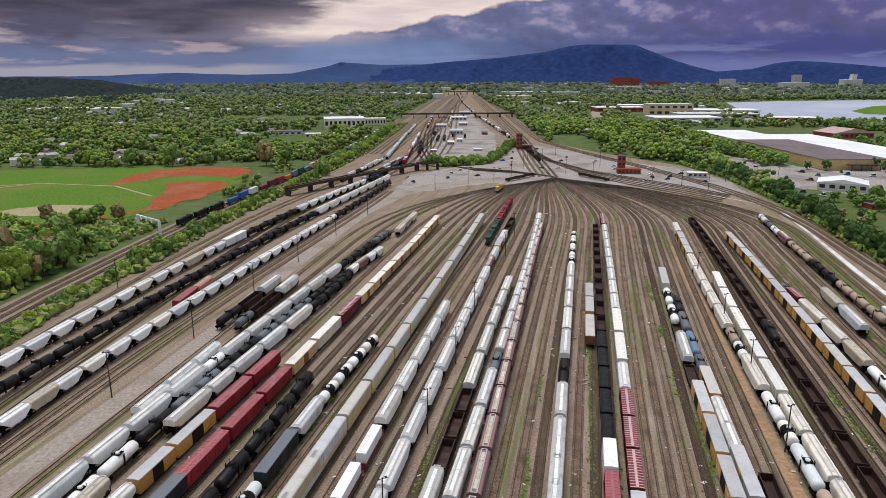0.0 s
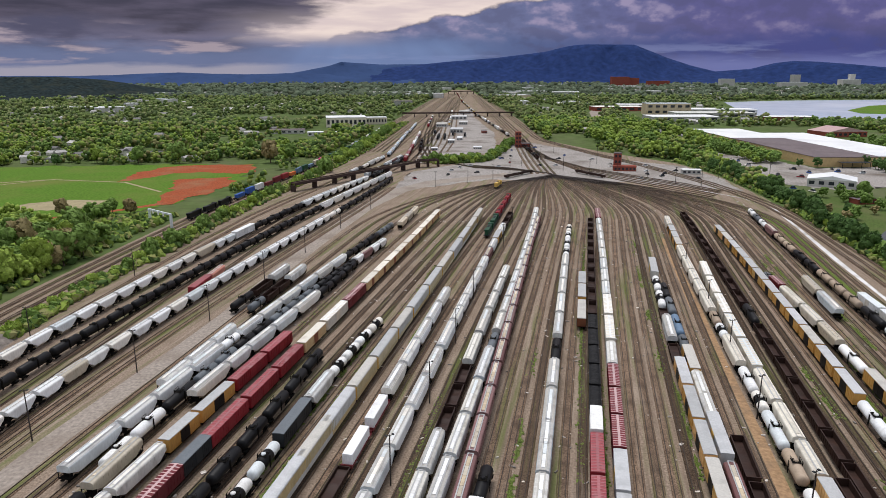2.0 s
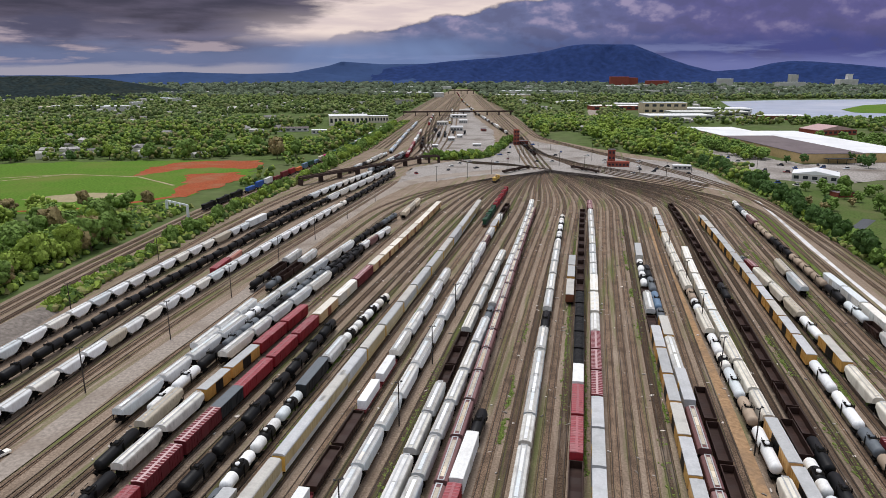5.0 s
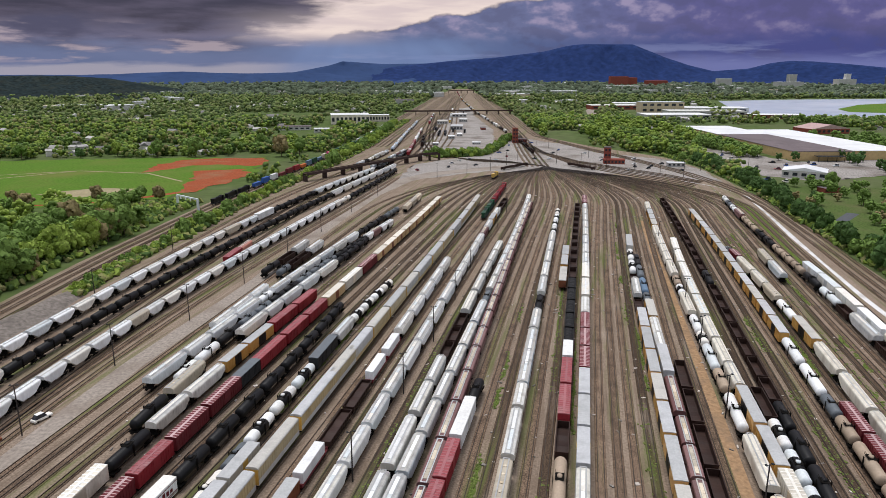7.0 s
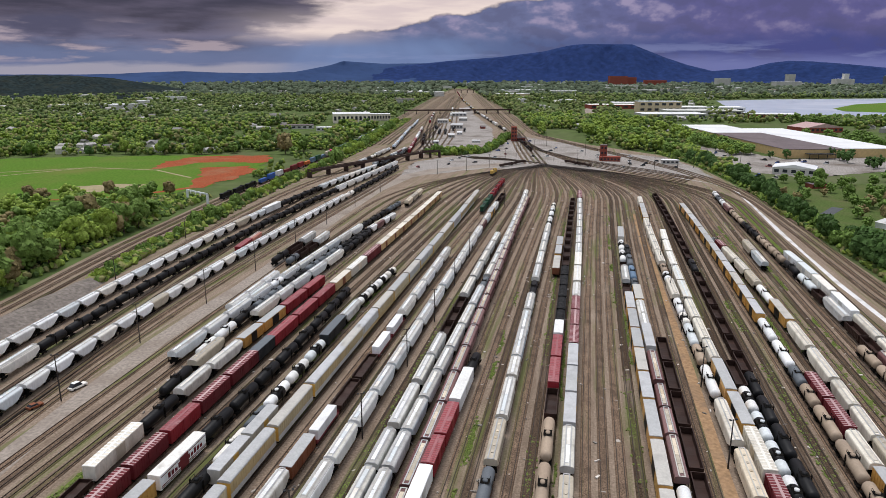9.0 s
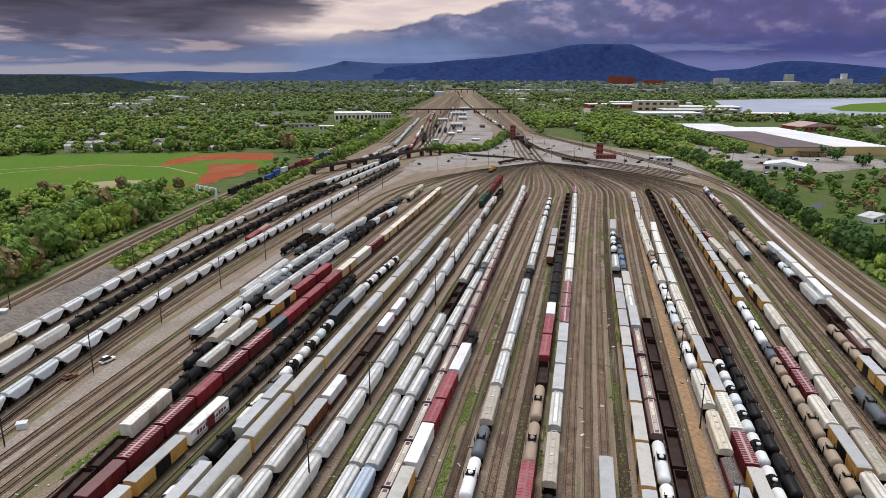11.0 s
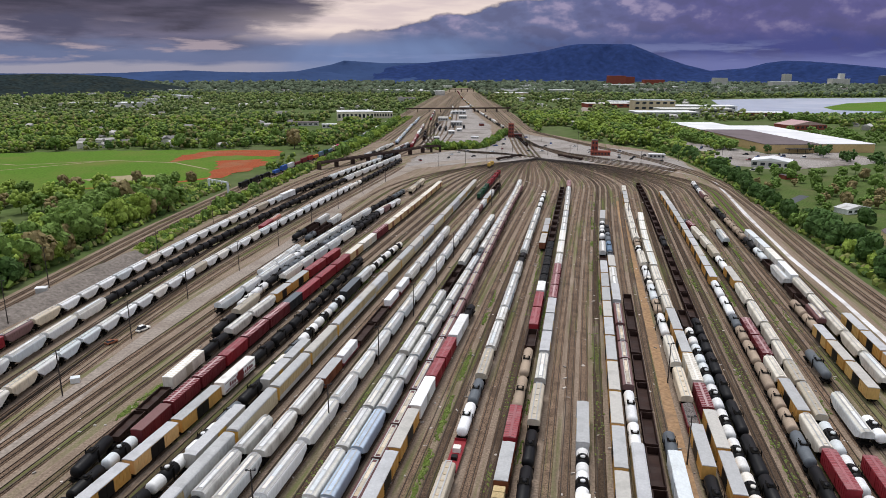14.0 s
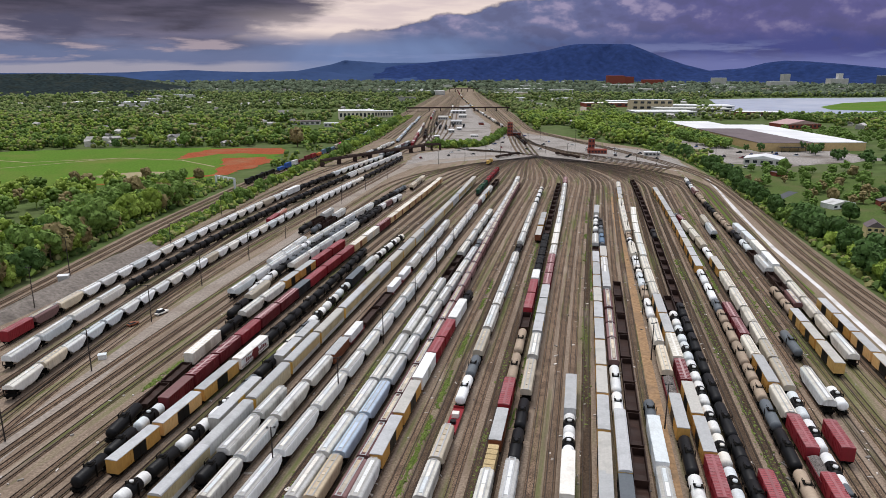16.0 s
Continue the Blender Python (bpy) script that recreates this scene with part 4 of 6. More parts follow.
def boxcar(name, long, side, roof, door, label, tall=4.7, ribbed=None, double=False, lettered=False):
    root = new(name)
    L = long / 2 - 0.7
    n = int(long / 1.15)
    bm = bmesh.new()
    half = [(1.5, -L)]
    for i in range(n):
        y = -L + 0.3 + (2 * L - 0.6) * i / (n - 1)
        if abs(y) > (2.7 if double else 1.8):
            half += [(1.5, y - 0.07), (1.57, y - 0.07), (1.57, y + 0.07), (1.5, y + 0.07)]
    half.append((1.5, L))
    outline = half + [(-x, y) for x, y in half[::-1]]
    loft(bm, [[(x, y, z) for x, y in outline] for z in (1.05, tall - 0.24)])
    part("body", bm, side, root)
    bm = bmesh.new()
    prism(bm, [(-1.56, tall - 0.25), (-1.5, tall - 0.12), (0, tall), (1.5, tall - 0.12), (1.56, tall - 0.25)], -L - 0.06, L + 0.06)
    part("roof", bm, roof, root)
    if ribbed:
        bm = bmesh.new()
        for i in range(n):
            y = -L + 0.2 + (2 * L - 0.4) * i / (n - 1)
            prism(bm, [(-1.5, tall - 0.13), (-1.5, tall - 0.06), (0, tall + 0.06), (1.5, tall - 0.06), (1.5, tall - 0.13), (0, tall - 0.02)], y - 0.14, y + 0.14)
        box(bm, -0.3, 0.3, -L + 0.2, L - 0.2, tall - 0.05, tall + 0.05)
        part("roof_walkway", bm, ribbed, root)
    for s in (-1, 1):
        for y in ((-1.25, 1.25) if double else (0,)):
            w = 1.2 if double else 1.5
            part("door", boxes((s * 1.56 - 0.05, s * 1.56 + 0.05, y - w, y + w, 1.15, tall - 0.4)), door, root)
    if lettered:
        for s in (-1, 1):
            bm = bmesh.new()
            for i in range(9):
                y = -5.5 + 1.2 * i + (2.2 if i > 3 else 0)
                box(bm, s * 1.60 - 0.02, s * 1.60 + 0.02, y - 0.4, y + 0.4, 2.3, 3.6 - 0.25 * (i % 3))
            for z in (1.4, 1.75, 4.0):
                box(bm, s * 1.60 - 0.02, s * 1.60 + 0.02, -L + 0.2, L - 0.2, z, z + 0.14)
            part("lettering", bm, MAROON, root, "maroon lettering bars")
    part("underframe", boxes((-1.3, 1.3, -L, L, 0.75, 1.05), (-0.3, 0.3, -L - 0.4, L + 0.4, 0.7, 1.0)), TRUCKM, root)
    gear(root, long)
    return tagged(root, label, "railcar", "rail cars in the yard")


def autorack(long, label):
    root = new("autorack")
    L, tall = long / 2 - 0.85, 5.5
    part("lower_body", boxes((-1.5, 1.5, -L, L, 1.0, 2.3)), RACK, root)
    half = [(1.49, -L + 0.1)]
    for i in range(20):
        y = -L + 0.3 + (2 * L - 0.6) * i / 19
        half += [(1.49, y - 0.06), (1.56, y - 0.06), (1.56, y + 0.06), (1.49, y + 0.06)]
    half.append((1.49, L - 0.1))
    bm = bmesh.new()
    loft(bm, [[(x, y, z) for x, y in half + [(-x, y) for x, y in half[::-1]]] for z in (2.3, tall - 0.6)])
    part("side_screen", bm, RACK, root)
    bm = bmesh.new()
    prism(bm, [(-1.52, tall - 0.62), (-1.45, tall - 0.3), (-1.1, tall - 0.08), (-0.5, tall), (0.5, tall), (1.1, tall - 0.08), (1.45, tall - 0.3), (1.52, tall - 0.62)], -L, L)
    part("roof", bm, SILVER, root)
    for s in (-1, 1):
        part("end_door", boxes((-1.5, 1.5, s * L - 0.06, s * L + 0.06, 1.1, tall - 0.7)), YELLOW, root)
    part("underframe", boxes((-1.3, 1.3, -L, L, 0.7, 1.0)), TRUCKM, root)
    gear(root, long, 3.2)
    return tagged(root, label, "railcar", "rail cars in the yard")


def tank_car(name, long, shell, label, band=None, low=False):
    root = new(name)
    L, r, z = long / 2 - 0.85, 1.45, 2.55
    bm = bmesh.new()
    tube(bm, r, z, [(-L, 0.25), (-L + 0.12, 0.62), (-L + 0.4, 0.9), (-L + 0.75, 1), (L - 0.75, 1), (L - 0.4, 0.9), (L - 0.12, 0.62), (L, 0.25)], 16)
    disc(bm, 0, 0, z + r - 0.15, z + r + 0.42, 0.55, 12)
    part("tank", bm, shell, root, smooth=True)
    if band:
        bm = bmesh.new()
        tube(bm, r + 0.03, z, [(-long * 0.17, 0.97), (-long * 0.17, 1), (long * 0.17, 1), (long * 0.17, 0.97)], 16)
        part("band", bm, band, root, smooth=True)
    bm = bmesh.new()
    box(bm, -1.0, 1.0, -1.1, 1.1, z + r + 0.02, z + r + 0.08)
    for s in (-1, 1):
        for y in (-1.05, 1.05):
            box(bm, s * 0.97 - 0.03, s * 0.97 + 0.03, y - 0.03, y + 0.03, z + r, z + r + 0.75)
        box(bm, s * 0.97 - 0.03, s * 0.97 + 0.03, -1.05, 1.05, z + r + 0.7, z + r + 0.76)
        box(bm, s * 1.5 - 0.04, s * 1.5 + 0.04, -0.3, 0.3, 1.0, z + r)
    part("platform", bm, TRUCKM, root)
    bm = bmesh.new()
    for s in (-1, 1):
        box(bm, -1.4, 1.4, s * (L - 0.6) - 0.75, s * (L - 0.6) + 0.85, 0.85, 1.15)
        box(bm, -1.05, 1.05, s * (L - 1.6) - 0.25, s * (L - 1.6) + 0.25, 1.1, 1.9)
        box(bm, -1.35, 1.35, s * (L + 0.25) - 0.03, s * (L + 0.25) + 0.03, 1.75, 1.82)
    box(bm, -0.3, 0.3, -L, L, 0.8, 1.15)
    box(bm, -0.12, 0.12, -L - 0.8, L + 0.8, 0.75, 1.0)
    part("underframe", bm, TRUCKM, root)
    gear(root, long, 2.2)
    return tagged(root, label, "railcar", "rail cars in the yard")


def open_car(name, long, side, load, label, tall=3.2, fill=0.0):
    root = new(name)
    L = long / 2 - 0.7
    bm = boxes((-1.5, -1.4, -L, L, 1.1, tall), (1.4, 1.5, -L, L, 1.1, tall), (-1.4, 1.4, -L, -L + 0.1, 1.1, tall), (-1.4, 1.4, L - 0.1, L, 1.1, tall), (-1.5, 1.5, -L, L, 0.95, 1.1))
    for i in range(11):
        y = -L + 0.2 + (2 * L - 0.4) * i / 10
        for s in (-1, 1):
            box(bm, s * 1.54 - 0.05, s * 1.54 + 0.05, y - 0.08, y + 0.08, 1.1, tall - 0.05)
    for s in (-1, 1):
        box(bm, s * 1.53 - 0.1, s * 1.53 + 0.1, -L - 0.05, L + 0.05, tall - 0.1, tall + 0.03)
        box(bm, -1.5, 1.5, s * L - 0.08, s * L + 0.08, tall - 0.1, tall + 0.03)
    part("body", bm, side, root)
    bm = bmesh.new()
    n, m = 15, 5
    top = 1.4 + fill * (tall - 1.1)
    rs = random.Random(len(name) + int(fill * 10))
    grid = [[bm.verts.new((-1.39 + 2.78 * j / (m - 1), -L + 0.12 + (2 * L - 0.24) * i / (n - 1), top + (0.35 * fill * math.sin(math.pi * j / (m - 1)) * (1 + 0.5 * math.sin(i * 1.4)) + (0.25 * rs.random() if 0 < j < m - 1 else 0)) * (1 if fill else 0.1) + (0 if fill else 0.5 * abs(((i * 3 / n) % 1.0) - 0.5)))) for j in range(m)] for i in range(n)]
    for a, b in zip(grid, grid[1:]):
        for j in range(m - 1):
            bm.faces.new((a[j], a[j + 1], b[j + 1], b[j]))
    part("load" if fill else "floor", bm, load, root)
    part("underframe", boxes((-0.35, 0.35, -L - 0.3, L + 0.3, 0.7, 0.95)), TRUCKM, root)
    gear(root, long)
    return tagged(root, label, "railcar", "rail cars in the yard")


def flat_car(name, long, deck, loads, label):
    """A flat car with boxes on it: (y0, y1, height, half width, material, part name)."""
    root = new(name)
    L = long / 2 - 0.6
    part("deck", boxes((-1.45, 1.45, -L, L, 0.95, 1.25), (-1.45, 1.45, -L, -L + 0.15, 1.25, 1.9), (-1.45, 1.45, L - 0.15, L, 1.25, 1.9)), deck, root)
    for y0, y1, h, w, m, nm in loads:
        part(nm, boxes((-w, w, y0, y1, 1.25, 1.25 + h)), m, root)
    gear(root, long)
    return tagged(root, label, "railcar", "rail cars in the yard")


def locomotive(colour, label):
    root = new("locomotive")
    L = 10.0
    part("deck", boxes((-1.5, 1.5, -L, L, 1.05, 1.4)), DARK, root)
    part("hood", boxes((-1.0, 1.0, -L + 0.6, L - 5.2, 1.4, 4.2), (-1.25, 1.25, -L + 0.8, -L + 4.5, 3.4, 4.35)), colour, root)
    cab = part("cab", boxes((-1.5, 1.5, L - 5.2, L - 2.8, 1.4, 4.5)), colour, root)
    part("cab_window", boxes((-1.2, 1.2, L - 2.8, L - 2.76, 3.3, 4.1)), GLASS, cab)
    part("nose", boxes((-1.2, 1.2, L - 2.8, L - 0.8, 1.4, 2.9)), colour, root)
    fm = made("fan", boxes((-0.6, 0.6, -0.6, 0.6, 4.2, 4.42)), DARK)
    for y in (-2, 0, 2):
        part("fan", fm, DARK, root).location = (0, y, 0)
    part("fuel_tank", boxes((-1.2, 1.2, -2.6, 2.6, 0.4, 1.05)), DARK, root)
    gear(root, 21, 4.0)
    return tagged(root, label, "locomotive", "rail cars in the yard")


def proto(code):
    if code == "w":
        return covered_hopper("covered_hopper", 12.6, WHITE, WHITE, 2, 4, "short white two-bay covered hopper railcar with dark ends", False, 4.3)
    if code == "h":
        return covered_hopper("covered_hopper", 18.5, PALE, WHITE, 3, -2, "long pale grey ribbed covered hopper railcar", roofing=ROOFPAN)
    if code == "n":
        return covered_hopper("covered_hopper", 17.5, CREAM, CREAM, 3, 5, "dirty cream covered hopper railcar with round hatches")
    if code == "r":
        return covered_hopper("covered_hopper", 17.5, MAUVE, CREAM, 3, -4, "faded maroon covered hopper railcar with pale hatches")
    if code == "u":
        return covered_hopper("covered_hopper", 18.5, ICE, ICE, 4, -5, "light blue covered hopper railcar", False)
    if code == "s":
        return covered_hopper("covered_hopper", 15.0, paint("salmon", (0.46, 0.20, 0.15)), CREAM, 3, 5, "salmon red covered hopper railcar")
    if code == "i":
        return covered_hopper("covered_hopper", 18.0, IVORY, IVORY, 3, -3, "ivory white covered hopper railcar with stained flanks", False)
    if code == "H":
        return covered_hopper("covered_hopper", 18.5, WHITE, WHITE, 3, -4, "clean white covered hopper railcar with grey roof edges", False, roofing=ROOFPAN)
    if code == "F":
        return boxcar("boxcar", 18.2, paint("buff", (0.58, 0.41, 0.22)), IVORY, RUSTY, "buff boxcar with cream roof and rusty doors")
    if code == "C":
        return boxcar("boxcar", 18.2, IVORY, IVORY, CREAM, "cream boxcar with soiled cream roof and pale ribs", tall=4.8, ribbed=WHITE)
    if code == "k":
        return tank_car("tank_car", 15.5, BLACK, "black tank railcar with top platform")
    if code == "K":
        return tank_car("tank_car", 16, WHITE, "white tank railcar with soiled belly")
    if code == "z":
        return tank_car("tank_car", 15, WHITE, "white tank railcar with a broad black middle band", BLACK)
    if code == "g":
        return tank_car("tank_car", 15.5, GREYT, "weathered grey tank railcar")
    if code == "t":
        return tank_car("tank_car", 15.5, TAN, "dusty tan tank railcar")
    if code == "U":
        return tank_car("tank_car", 15.5, TEAL, "steel blue tank railcar")
    if code == "b":
        return boxcar("boxcar", 18.2, RED, REDROOF, RED, "red boxcar with faded red roof", ribbed=paint("faded_ribs", (0.34, 0.13, 0.14)))
    if code == "P":
        return boxcar("boxcar", 18.2, MAROON, MAUVE, MAROON, "maroon boxcar with a pinkish roof")
    if code == "R":
        return boxcar("boxcar", 18.2, MAROON, MAROON, MAROON, "maroon boxcar with white roof ribs", ribbed=paint("pink_ribs", (0.52, 0.36, 0.36)))
    if code == "Y":
        return boxcar("boxcar", 18.2, ORANGE, SILVER, BLACK, "ochre yellow boxcar with grey roof and black doors", double=True)
    if code == "W":
        return boxcar("boxcar", 18.5, WHITE, WHITE, PALE, "white boxcar with clean white roof", tall=4.9)
    if code == "M":
        return boxcar("boxcar", 18.2, WHITE, PALE, MAROON, "white boxcar with maroon doors and lettering bars", lettered=True)
    if code == "S":
        return boxcar("boxcar", 20, SILVER, SILVER, YELLOW, "long silver grey boxcar", tall=4.8)
    if code == "D":
        return boxcar("boxcar", 18.5, DARK, GREYT, DARK, "dark grey boxcar with stained roof", tall=4.8)
    if code == "E":
        return boxcar("boxcar", 17.5, RUSTY, SILVER, RUSTY, "rusty brown boxcar with grey roof", tall=4.3)
    if code == "a":
        return autorack(28.5, "long autorack with grey roof and yellow sides")
    if code == "o":
        return open_car("open_hopper", 15.5, BROWN, BROWN, "empty oxide brown open hopper railcar", 3.3)
    if code == "q":
        return open_car("open_hopper", 15.5, BLACK, COAL, "black open hopper railcar loaded with coal", 3.3, 0.75)
    if code == "O":
        return open_car("gondola", 17, BROWN, BROWN, "low brown gondola railcar, empty", 2.4)
    if code == "J":
        return open_car("gondola", 16, MAROON, SCRAP, "gondola railcar heaped with scrap metal", 2.8, 0.85)
    if code == "c":
        return flat_car("container_flat", 17, MAROON, [(-6.6, 6.6, 2.6, 1.22, WHITE, "container")], "maroon flat railcar carrying a white container")
    if code == "L":
        return flat_car("lumber_flat", 17, BROWN, [(-7.4 + 3.0 * i, -4.7 + 3.0 * i, 2.6, 1.25, WOODY, "lumber_stack") for i in range(5)], "flat railcar stacked with yellow lumber")
    if code == "f":
        return flat_car("flat_car", 20, RED, [(-4, -1.5, 1.2, 0.9, WHITE, "crate"), (1, 3, 0.8, 0.7, BLACK, "crate")], "low red flat railcar with small loads")
    if code == "e":
        return locomotive(RED, "red diesel locomotive with long hood")
    if code == "G":
        return locomotive(GREEN, "dark green diesel locomotive with long hood")
    return locomotive(BLACK, "black diesel locomotive with long hood")


PROTO = {}
RAIL = 0.42


def track_x(c, y):
    return sum(a * (y / 100) ** i for i, a in enumerate(c))


def train(c, stops):
    """Cars along a track x = c0 + c1 y + ..., y in hundreds of metres; stops: (y, codes of the cars up to the next stop)."""
    for (y0, codes), (y1, _) in zip(stops, stops[1:]):
        if not codes:
            continue
        total = sum(LONG[k] for k in codes)
        y = y0
        for k in codes:
            step = (y1 - y0) * LONG[k] / total
            mid = y + step / 2
            slope = (track_x(c, mid + 1) - track_x(c, mid - 1)) / 2
            long = abs(step) * math.sqrt(1 + slope * slope)
            if k not in PROTO:
                PROTO[k] = proto(k)
            s = max(0.72, min(1.3, long / LONG[k]))
            turn = -math.degrees(math.atan(slope)) + (180 if k not in "eG" and rng.random() < 0.5 else 0)
            copy_thing(PROTO[k], pose(track_x(c, mid), mid, RAIL, 0, 0, turn) @ Matrix.Diagonal((1, s, 1, 1)))
            y += step


train((-149.16, 2.55, 2.16, 0.04), [(550.8, "wwwwwww"), (465.6, "ww"), (433.7, "kkkk"), (366.9, "W"), (343.9, "ww"), (322.4, "n"), (304.2, "wwwwwwwwwwwwwww"), (117.0, "n"), (101.7, "r"), (86.9, "b"), (72.7, "")])
train((-132.26, -4.96, 5.56, -0.36), [(575.2, "HHHHHHHH"), (426.2, "kkkkkkkkkkkkkkkkkkkk"), (125.8, "H"), (106.9, "H"), (88.7, "H"), (69.8, "H"), (53.2, "")])
train((-116.70, 6.00), [(281.8, "s"), (266.1, "b"), (247.3, "")])
train((-125.45, 6.00), [(132.0, "OOOOOO"), (36.7, "")])
train((-120.36, -3.02, 6.14, -0.55), [(550.6, "kkkkkkkkk"), (415.6, "K"), (395.9, "wwwwwwwwwwwwwwwwww"), (176.2, "n"), (167.1, "wwwwwwwww"), (60.6, "n"), (50.0, "w"), (32.5, "")])
train((-119.03, 17.00), [(283.4, "h"), (264.5, "o"), (247.1, "k"), (228.9, "")])
train((-111.51, 17.00), [(283.3, "h"), (263.7, "oo"), (240.1, "g"), (227.2, "")])
train((-100.55, 9.44, 3.48, -0.25), [(373.3, "gg"), (348.3, "kkk"), (301.0, "HHHH"), (232.9, "HH"), (201.1, "K"), (190.1, "H"), (171.9, "H"), (153.5, "H"), (138.8, "H"), (118.4, "")])
train((-105.46, 15.50), [(208.1, "HHH"), (162.3, "")])
train((-77.20, -13.42, 12.26, -1.22), [(332.9, "ww"), (313.6, "r"), (301.0, "w"), (294.5, "kkk"), (255.1, "ggg"), (213.9, "kk"), (189.3, "gg"), (165.1, "k"), (148.7, "K"), (134.2, "K"), (121.6, "")])
train((-75.65, -17.72, 18.42, -2.84), [(290.1, "kkk"), (245.1, "H"), (223.3, "H"), (205.7, "H"), (188.0, "H"), (175.3, "H"), (155.5, ""), (132.3, "n"), (112.0, "k"), (94.3, "")])
train((-82.10, 0.50, 11.50, -2.15), [(200.6, "b"), (182.2, "b"), (162.2, "Y"), (144.0, "Y"), (129.7, "h"), (110.0, "h"), (93.2, "k"), (75.7, "C"), (54.8, "OO"), (26.8, "k"), (10.2, "")])
train((-78.68, 13.03, 2.94, -0.39), [(406.7, "FFFFFFFFF"), (253.7, "R"), (231.6, "C"), (208.9, "F"), (189.2, "b"), (170.8, "b"), (151.8, "b"), (131.4, "D"), (120.5, "R"), (102.3, "R"), (85.8, "b"), (70.7, "R"), (55.7, "R"), (40.6, "P"), (26.2, "z"), (13.7, "kk"), (-9.8, "")])
train((-74.13, 22.31, -2.07), [(188.0, "kkkkkkkk"), (71.3, "M"), (51.5, "Y"), (31.1, "Y"), (12.9, "Y"), (-3.7, "")])
train((-64.25, 24.04, -7.81, 2.58), [(216.3, "zzzz"), (169.8, "h"), (152.0, "D"), (132.0, "zzz"), (86.5, "g"), (75.3, "K"), (59.3, "k"), (43.7, "g"), (32.9, "z"), (18.7, "z"), (4.4, "k"), (-5.5, "z"), (-15.7, "")])
train((-61.11, 19.00), [(84.8, "SS"), (53.7, ""), (40.7, "S"), (14.4, "")])
train((-56.37, 18.89, 0.66, -0.12), [(408.2, "aaaaaaa"), (221.5, "a"), (201.0, "a"), (177.0, "a"), (156.8, "a"), (136.8, "a"), (125.1, "a"), (95.2, "aa"), (48.4, "aa"), (1.5, "a"), (-16.1, "")])
train((-46.84, 19.69, 0.05, -0.08), [(249.5, "HHHHH"), (156.8, "cc"), (122.9, "OO"), (87.7, "c"), (71.0, "E"), (55.9, "h"), (37.5, "h"), (17.3, "h"), (-1.3, "h"), (-16.6, "")])
train((-52.06, 20.00), [(34.7, "h"), (18.7, "h"), (1.5, "k"), (-7.6, "")])
train((-38.92, 21.17, -0.91, 0.15), [(406.4, "oo"), (368.8, "HYH"), (313.4, "r"), (297.0, "HHH"), (239.8, "HH"), (212.2, "H"), (187.1, "H"), (166.8, "H"), (147.7, "H"), (127.8, "HHH"), (76.0, "H"), (59.4, "H"), (43.9, "H"), (22.7, "H"), (0.8, "H"), (-16.6, "")])
train((-46.64, 20.00), [(468.9, "ee"), (432.8, "ee"), (398.4, "GG"), (349.2, "")])
train((-28.70, 20.95, -0.84, 0.22), [(281.2, "hhh"), (224.1, "h"), (199.5, "h"), (176.5, "ooo"), (136.1, "hh"), (99.6, "h"), (73.6, "h"), (56.9, "h"), (39.1, "h"), (19.4, "h"), (0.4, "h"), (-16.5, "")])
train((-24.96, 20.50, 0.62, -0.16), [(414.8, "hhhhhhhhhhhh"), (201.8, "g"), (188.2, "h"), (164.2, "h"), (143.9, "h"), (123.8, "hhh"), (72.1, "h"), (56.0, "h"), (38.4, "u"), (18.9, "u"), (0.4, "n"), (-16.5, "")])
train((-18.91, 21.08, -0.97, 0.15), [(387.4, "rrrrrrrrr"), (226.8, "r"), (208.7, "r"), (193.1, "r"), (175.8, "r"), (159.6, "r"), (142.9, "r"), (124.7, "rrrr"), (48.6, "r"), (29.8, "r"), (14.6, "r"), (-1.2, "r"), (-16.5, "")])
train((-15.99, 19.35, 1.60, -0.03), [(121.7, "k"), (108.0, "W"), (86.8, "b"), (69.7, "b"), (57.0, "W"), (38.4, "Y"), (18.3, "Y"), (-1.2, "h"), (-16.5, "")])
train((-2.40, 20.69, -0.31, 0.05), [(368.6, "zzzz"), (300.5, "hhh"), (241.5, "hh"), (197.3, "k"), (178.6, "h"), (158.7, "h"), (137.8, "h"), (130.8, "hh"), (102.9, "h"), (78.3, "n"), (58.3, "g"), (44.1, "K"), (28.2, "f"), (14.1, "n"), (-1.8, "h"), (-16.4, "")])
train((6.17, 20.00), [(270.7, "YY"), (235.4, "E"), (211.1, "")])
train((9.99, 20.42, -0.26, 0.05), [(387.2, "ooooooooooo"), (220.2, "qqqqq"), (147.1, "W"), (134.0, "bb"), (97.4, "o"), (81.5, "tt"), (40.4, "b"), (23.0, "E"), (6.0, "L"), (-6.2, "h"), (-17.3, "")])
train((15.09, 19.99, 0.33, -0.08), [(411.1, "RR"), (382.7, "hhhhhhhh"), (239.6, "CC"), (192.1, "h"), (174.0, "R"), (158.0, "R"), (142.5, "R"), (126.2, "SSS"), (74.8, "h"), (55.4, "n"), (30.0, "k"), (14.2, "k"), (-1.0, "h"), (-17.3, "")])
train((27.56, 19.50), [(42.4, "S"), (20.6, "zz"), (1.9, "W"), (-16.3, "")])
train((35.87, 20.63, -0.81, 0.31), [(293.9, "S"), (268.3, "zz"), (228.3, "O"), (217.5, "h"), (194.6, "O"), (179.2, "Y"), (159.5, "Y"), (140.1, "YYY"), (88.3, "Y"), (68.1, "Y"), (48.2, "Y"), (29.8, "Y"), (10.3, "Y"), (-8.6, "Y"), (-17.2, "")])
